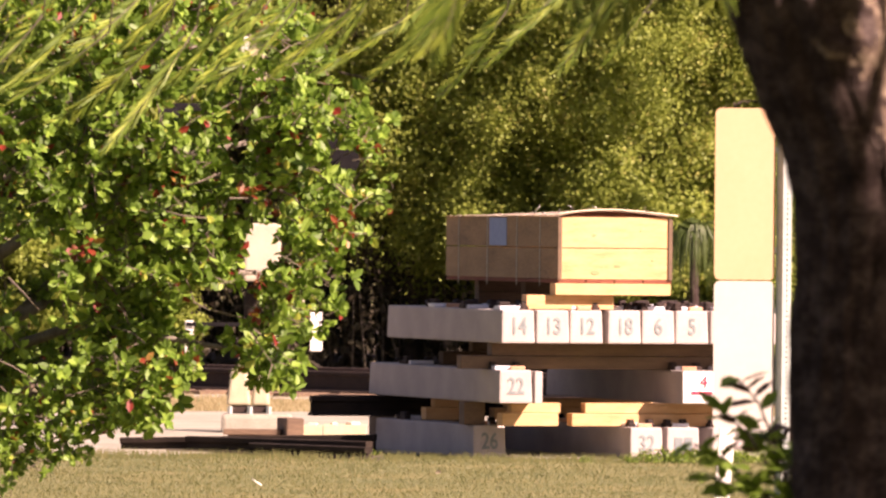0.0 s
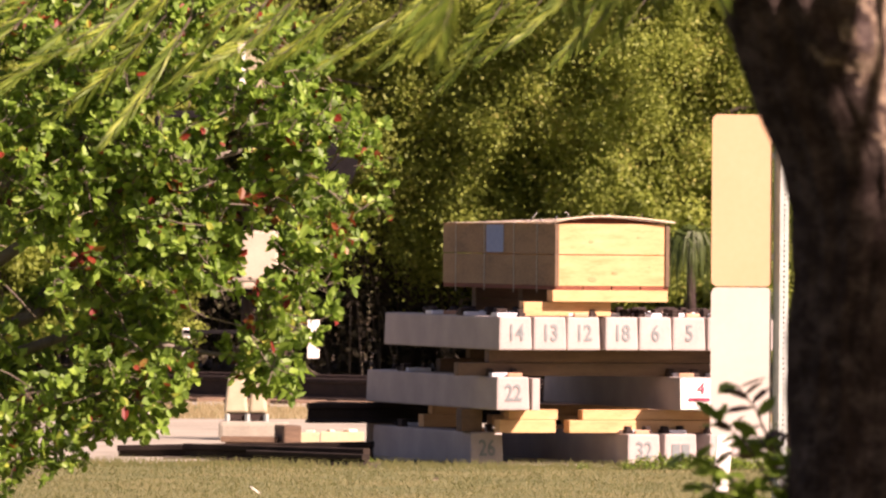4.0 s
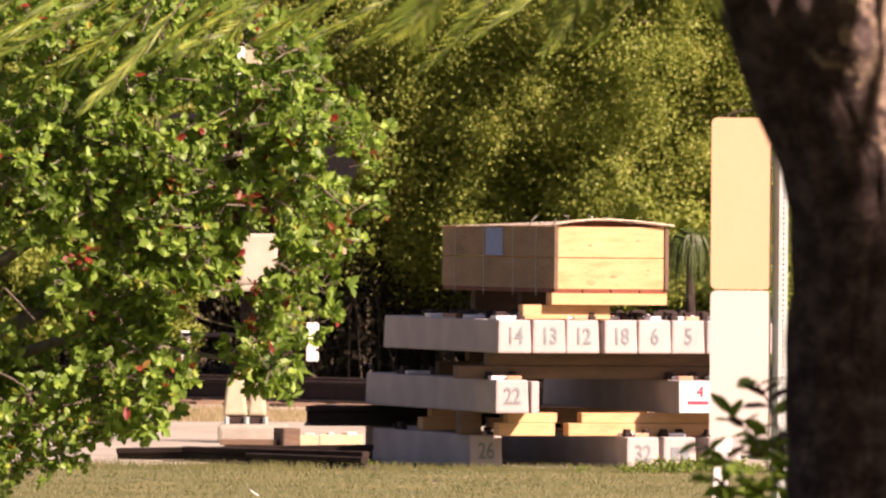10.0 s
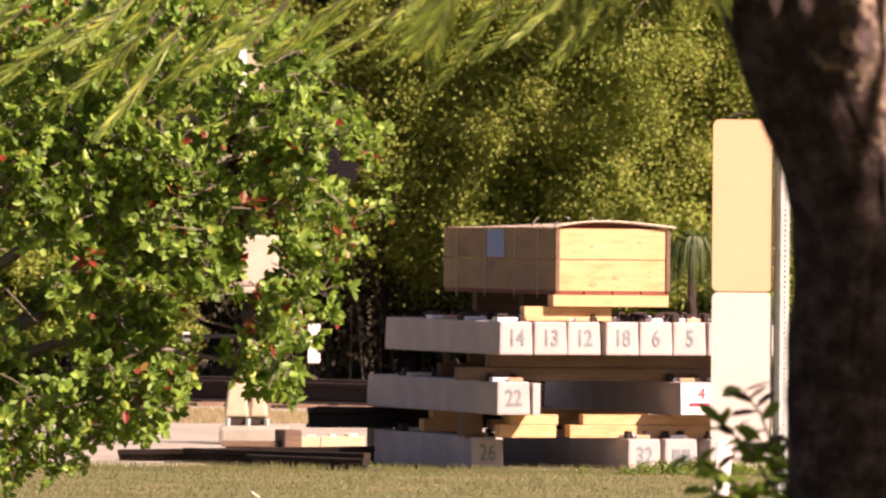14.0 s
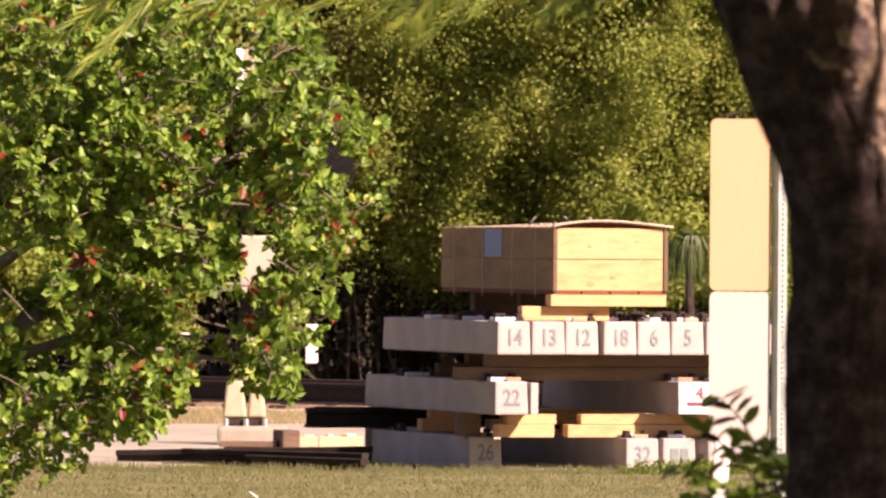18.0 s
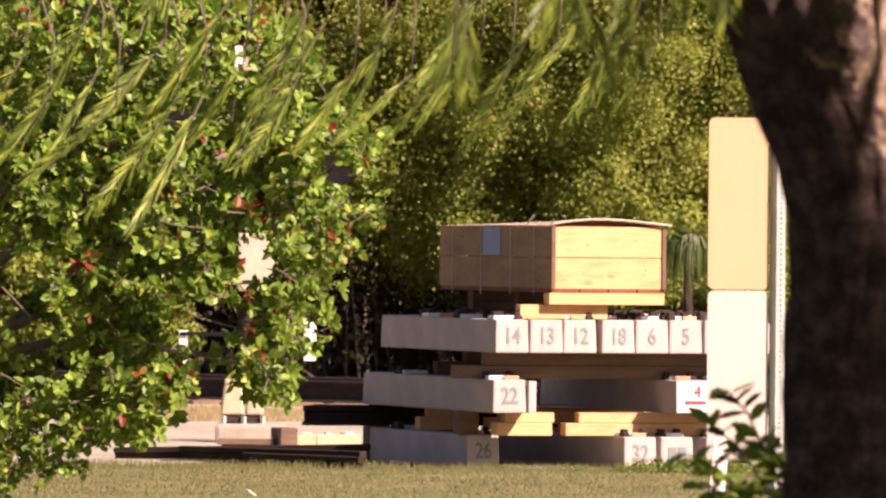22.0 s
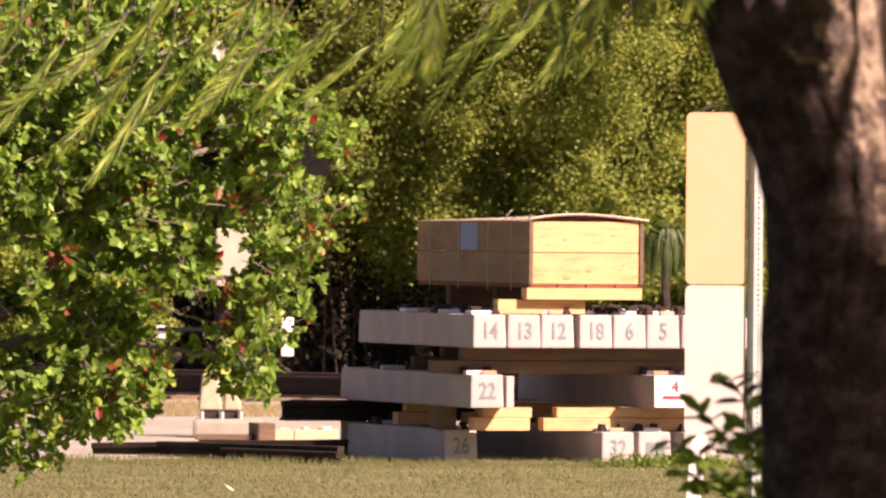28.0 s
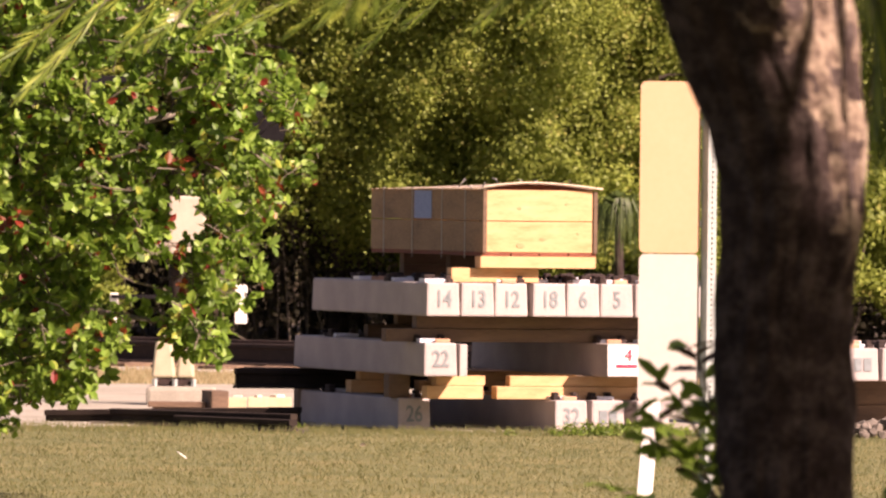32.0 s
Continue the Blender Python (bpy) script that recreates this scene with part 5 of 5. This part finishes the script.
def sapling():
    rng = random.Random(3)
    ob = new("sapling")
    ob.matrix_basis = pose(0.99, 26.5, 0)
    tagged(ob, "young shoot with green and bronze leaves beside the trunk", "sapling")
    stem = part("stem", tube([(0.02, 0, -0.05), (0.03, 0, 0.4), (0.0, 0, 0.82)], [0.012, 0.010, 0.008], 8), TWIG, ob)
    kinds = []
    for mat in (SAPLING_LEAF, SAPLING_LEAF, BRONZE_LEAF):
        lv = Leaves()
        lv.leaf(Vector((0, 0, 0)), Vector((1, 0, 0)), Vector((0, 0, 1)), 1.0, rng.uniform(0.50, 0.60))
        kinds.append(lv.mesh("leaf", mat))
    for j, (tipx, tipz, leaves, bronze) in enumerate(((-0.19, 0.43, 14, 0.8), (-0.24, 0.34, 16, 0.4), (-0.31, 0.27, 18, 0.15), (-0.26, 0.20, 18, 0.0), (-0.12, 0.34, 18, 0.0), (-0.05, 0.28, 18, 0.0), (0.02, 0.30, 16, 0.0), (0.07, 0.22, 16, 0.0), (-0.16, 0.25, 18, 0.0), (0.0, 0.2, 16, 0.0), (-0.36, 0.14, 16, 0.1))):
        pts = [Vector((0, 0, 0)), Vector((tipx * 0.30, 0.01, tipz * 0.45)), Vector((tipx * 0.70, 0, tipz * 0.85)), Vector((tipx, 0, tipz))]
        m = pose(0.0, 0, 0.80 - 0.012 * j)
        b = part("leafy_shoot", tube(pts, [0.006, 0.005, 0.004, 0.003], 6), TWIG, ob, "", m)
        swaying.append((b, m, "sapling", j * 1.1, 1.0 if j == 0 else 0.7))
        for k in range(leaves):
            s = (0.25 + 0.75 * (k + 1) / leaves) * 2.999
            i = int(s)
            p = pts[i].lerp(pts[i + 1], s - i)
            axis = (pts[i + 1] - pts[i]).normalized()
            out = Vector(((-1) ** k * rng.uniform(0.2, 1), rng.uniform(-0.8, 0.6), rng.uniform(-0.6, 0.5))).normalized()
            way = (out + axis * 0.4).normalized()
            turn = way.to_track_quat("X", "Z").to_matrix().to_4x4() @ Matrix.Rotation(rng.uniform(-0.9, 0.9), 4, "X")
            size = rng.uniform(0.06, 0.095)
            bronzed = rng.random() < bronze
            part("leaf", kinds[2] if bronzed else rng.choice(kinds[:2]), SAPLING_LEAF, b, "bronze young leaf" if bronzed else "", Matrix.Translation(p) @ turn @ Matrix.Diagonal((size, size, size, 1)))


def second_sapling():
    first = [o for o in scene.objects if o.name == "sapling"][0]
    copy_thing(first, pose(1.53, 26.9, -0.12, 0, 0, 150))


# ---- grass and weeds ----
def ballast_heap():
    rng = random.Random(31)
    bm = bmesh.new()
    for _ in range(420):
        a, q = rng.uniform(0, 6.28319), rng.random() ** 0.6
        x, y = 1.1 * q * math.cos(a), 0.45 * q * math.sin(a)
        r = rng.uniform(0.018, 0.045)
        made = bmesh.ops.create_icosphere(bm, subdivisions=1, radius=r, matrix=Matrix.Translation((x, y, 0.16 * (1 - q) ** 0.8 + r * 0.3)))
        for v in made["verts"]:
            v.co += rand_dir(rng) * r * 0.3
    ob = part("ballast_heap", bm, BALLAST)
    ob.matrix_basis = pose(4.1, 65.3, 0)
    tagged(ob, "low heap of grey crushed stone beside stacked ties", "gravel heap", kind="stuff")


def grass():
    rng = random.Random(2)
    lv = Leaves()
    for _ in range(75000):
        y = 47 + 20.2 * rng.random() ** 0.8
        x = rng.uniform(-1.25, 1.25) * (0.052 * y)
        if y > 66.2 + 0.06 * x:
            continue
        tuft = 0.5 + 0.5 * noise.noise((x * 1.7, y * 0.8, 0))
        h = rng.uniform(0.008, 0.024) * (0.6 + tuft)
        lv.blade(Vector((x, y, 0)), Vector((rng.gauss(0, 0.4) * h, rng.gauss(0, 0.4) * h, h)), Vector((1, rng.uniform(-0.5, 0.5), 0)).normalized(), 0.005)
    # taller, ragged blades along the stack and the edge of the gravel
    for _ in range(5000):
        x = rng.uniform(-4.5, 4.5)
        y = 64.2 + rng.random() * 1.0 + (0.3 * x if x > 0.3 else 0.6 * rng.random())
        h = rng.uniform(0.02, 0.07)
        lv.blade(Vector((x, y, 0)), Vector((rng.gauss(0, 0.35) * h, 0, h)), Vector((1, 0, 0)), 0.007)
    tagged(part("grass", lv.mesh("grass", BLADE), BLADE), "short dry tan and olive grass", "grass", kind="stuff")
    # dry verge between the gravel yard and the track
    lv = Leaves()
    for _ in range(16000):
        x = rng.uniform(-7, 7)
        y = rng.uniform(79.3, 85.0 - 0.9 * (x + 1.9)) if x < 4 else rng.uniform(76, 79)
        h = rng.uniform(0.02, 0.08)
        lv.blade(Vector((x, y, 0)), Vector((rng.gauss(0, 0.4) * h, 0, h)), Vector((1, 0, 0)), 0.012)
    tagged(part("dry_verge", lv.mesh("dry_verge", STRAW), STRAW), "dry tan weeds between gravel and track", "grass", kind="stuff")
    # green weeds before the stack
    weed = Leaves()
    for _ in range(60):
        d = Vector((rng.gauss(0, 0.10), rng.gauss(0, 0.05), 0))
        top = d + Vector((rng.gauss(0, 0.05), 0, rng.uniform(0.03, 0.11)))
        weed.stick(d * 0.5, top, 0.002, 0.001)
        for _ in range(7):
            weed.quad(d.lerp(top, rng.random()), (rand_dir(rng) + Vector((0, 0, 0.4))).normalized(), rand_dir(rng), rng.uniform(0.02, 0.04), 0.016)
    me = weed.mesh("weed_clump", SAPLING_LEAF)
    for x, y, s in ((1.36, 64.75, 0.75), (1.52, 64.8, 1.0), (1.70, 64.9, 0.95), (1.25, 64.7, 0.5), (1.85, 64.9, 1.1), (0.95, 64.7, 0.4), (2.0, 65.0, 1.0), (-0.5, 65.5, 0.5)):
        ob = part("weed_clump", me, SAPLING_LEAF)
        ob.matrix_basis = pose(x, y, 0, 0, 0, 90 * x) @ Matrix.Diagonal((s, s, s, 1))
        tagged(ob, "low green weeds growing before the stacked ties", "weeds", "weed clumps")
    for x, y, r in ((-0.05, 61.2, 310),):
        dry = Leaves()
        dry.leaf(Vector((0, 0, 0)), Vector((1, 0, 0.25)), Vector((0, -0.5, 1)), 0.07, 0.035)
        ob = part("fallen_leaf", dry.mesh("fallen_leaf", DRY_LEAF), DRY_LEAF)
        ob.matrix_basis = pose(x, y, 0.022, 25, 10, r)
        tagged(ob, "curled pale dry leaf lying in the grass", "leaf", "fallen leaves")
    scrap = part("paper_scrap", box((-0.03, -0.02, 0.0), (0.03, 0.02, 0.006), 0.002), WHITE_PAINT)
    scrap.matrix_basis = pose(-1.12, 58.2, 0.03, 20, 30, 35)
    tagged(scrap, "small white scrap lying in the grass", "litter")


def motions():
    seconds = [k * 0.5 for k in range(65)]
    for ob, m, kind, phase, amount in swaying:
        rows = []
        place, turn, size = m.decompose()
        for t in seconds:
            g = gust(t)
            wobble = math.sin(1.9 * t + phase) + 0.6 * math.sin(3.1 * t + 1.7 * phase)
            if kind == "limb":
                move = Matrix.Rotation(radians((-9.0 * g + 0.5 * wobble) * amount), 4, "Y")
            elif kind == "shoot":
                move = Matrix.Rotation(radians(-9.0 * g + 3.0 * wobble), 4, "Y") @ Matrix.Rotation(radians(2.5 * math.sin(1.3 * t + phase)), 4, "X")
            elif kind == "sapling":
                i = min(int(t), 31)
                s = t - i
                s = s * s * (3 - 2 * s)
                d = SAPLING_SWAY[i][1] * (1 - s) + SAPLING_SWAY[i + 1][1] * s
                move = Matrix.Rotation(radians(0.22 * d * amount + 1.2 * wobble), 4, "Y")
            else:
                move = Matrix.Translation((0.012 * amount * wobble, 0, -0.035 * amount * (g - 0.4))) @ Matrix.Rotation(radians(2.2 * wobble), 4, "Y")
            centre = Matrix.Translation(place)
            rows.append((t, centre @ move @ turn.to_matrix().to_4x4()))
        ob.scale = size
        walk(ob, rows)


setting()
railway()
tie_stacks()
crate()
sign()
signal()
marker_post()
yard_steel()
woods()
palmetto()
near_tree()
trunk_tree()
feathery_tree()
sapling()
second_sapling()
ballast_heap()
grass()
motions()
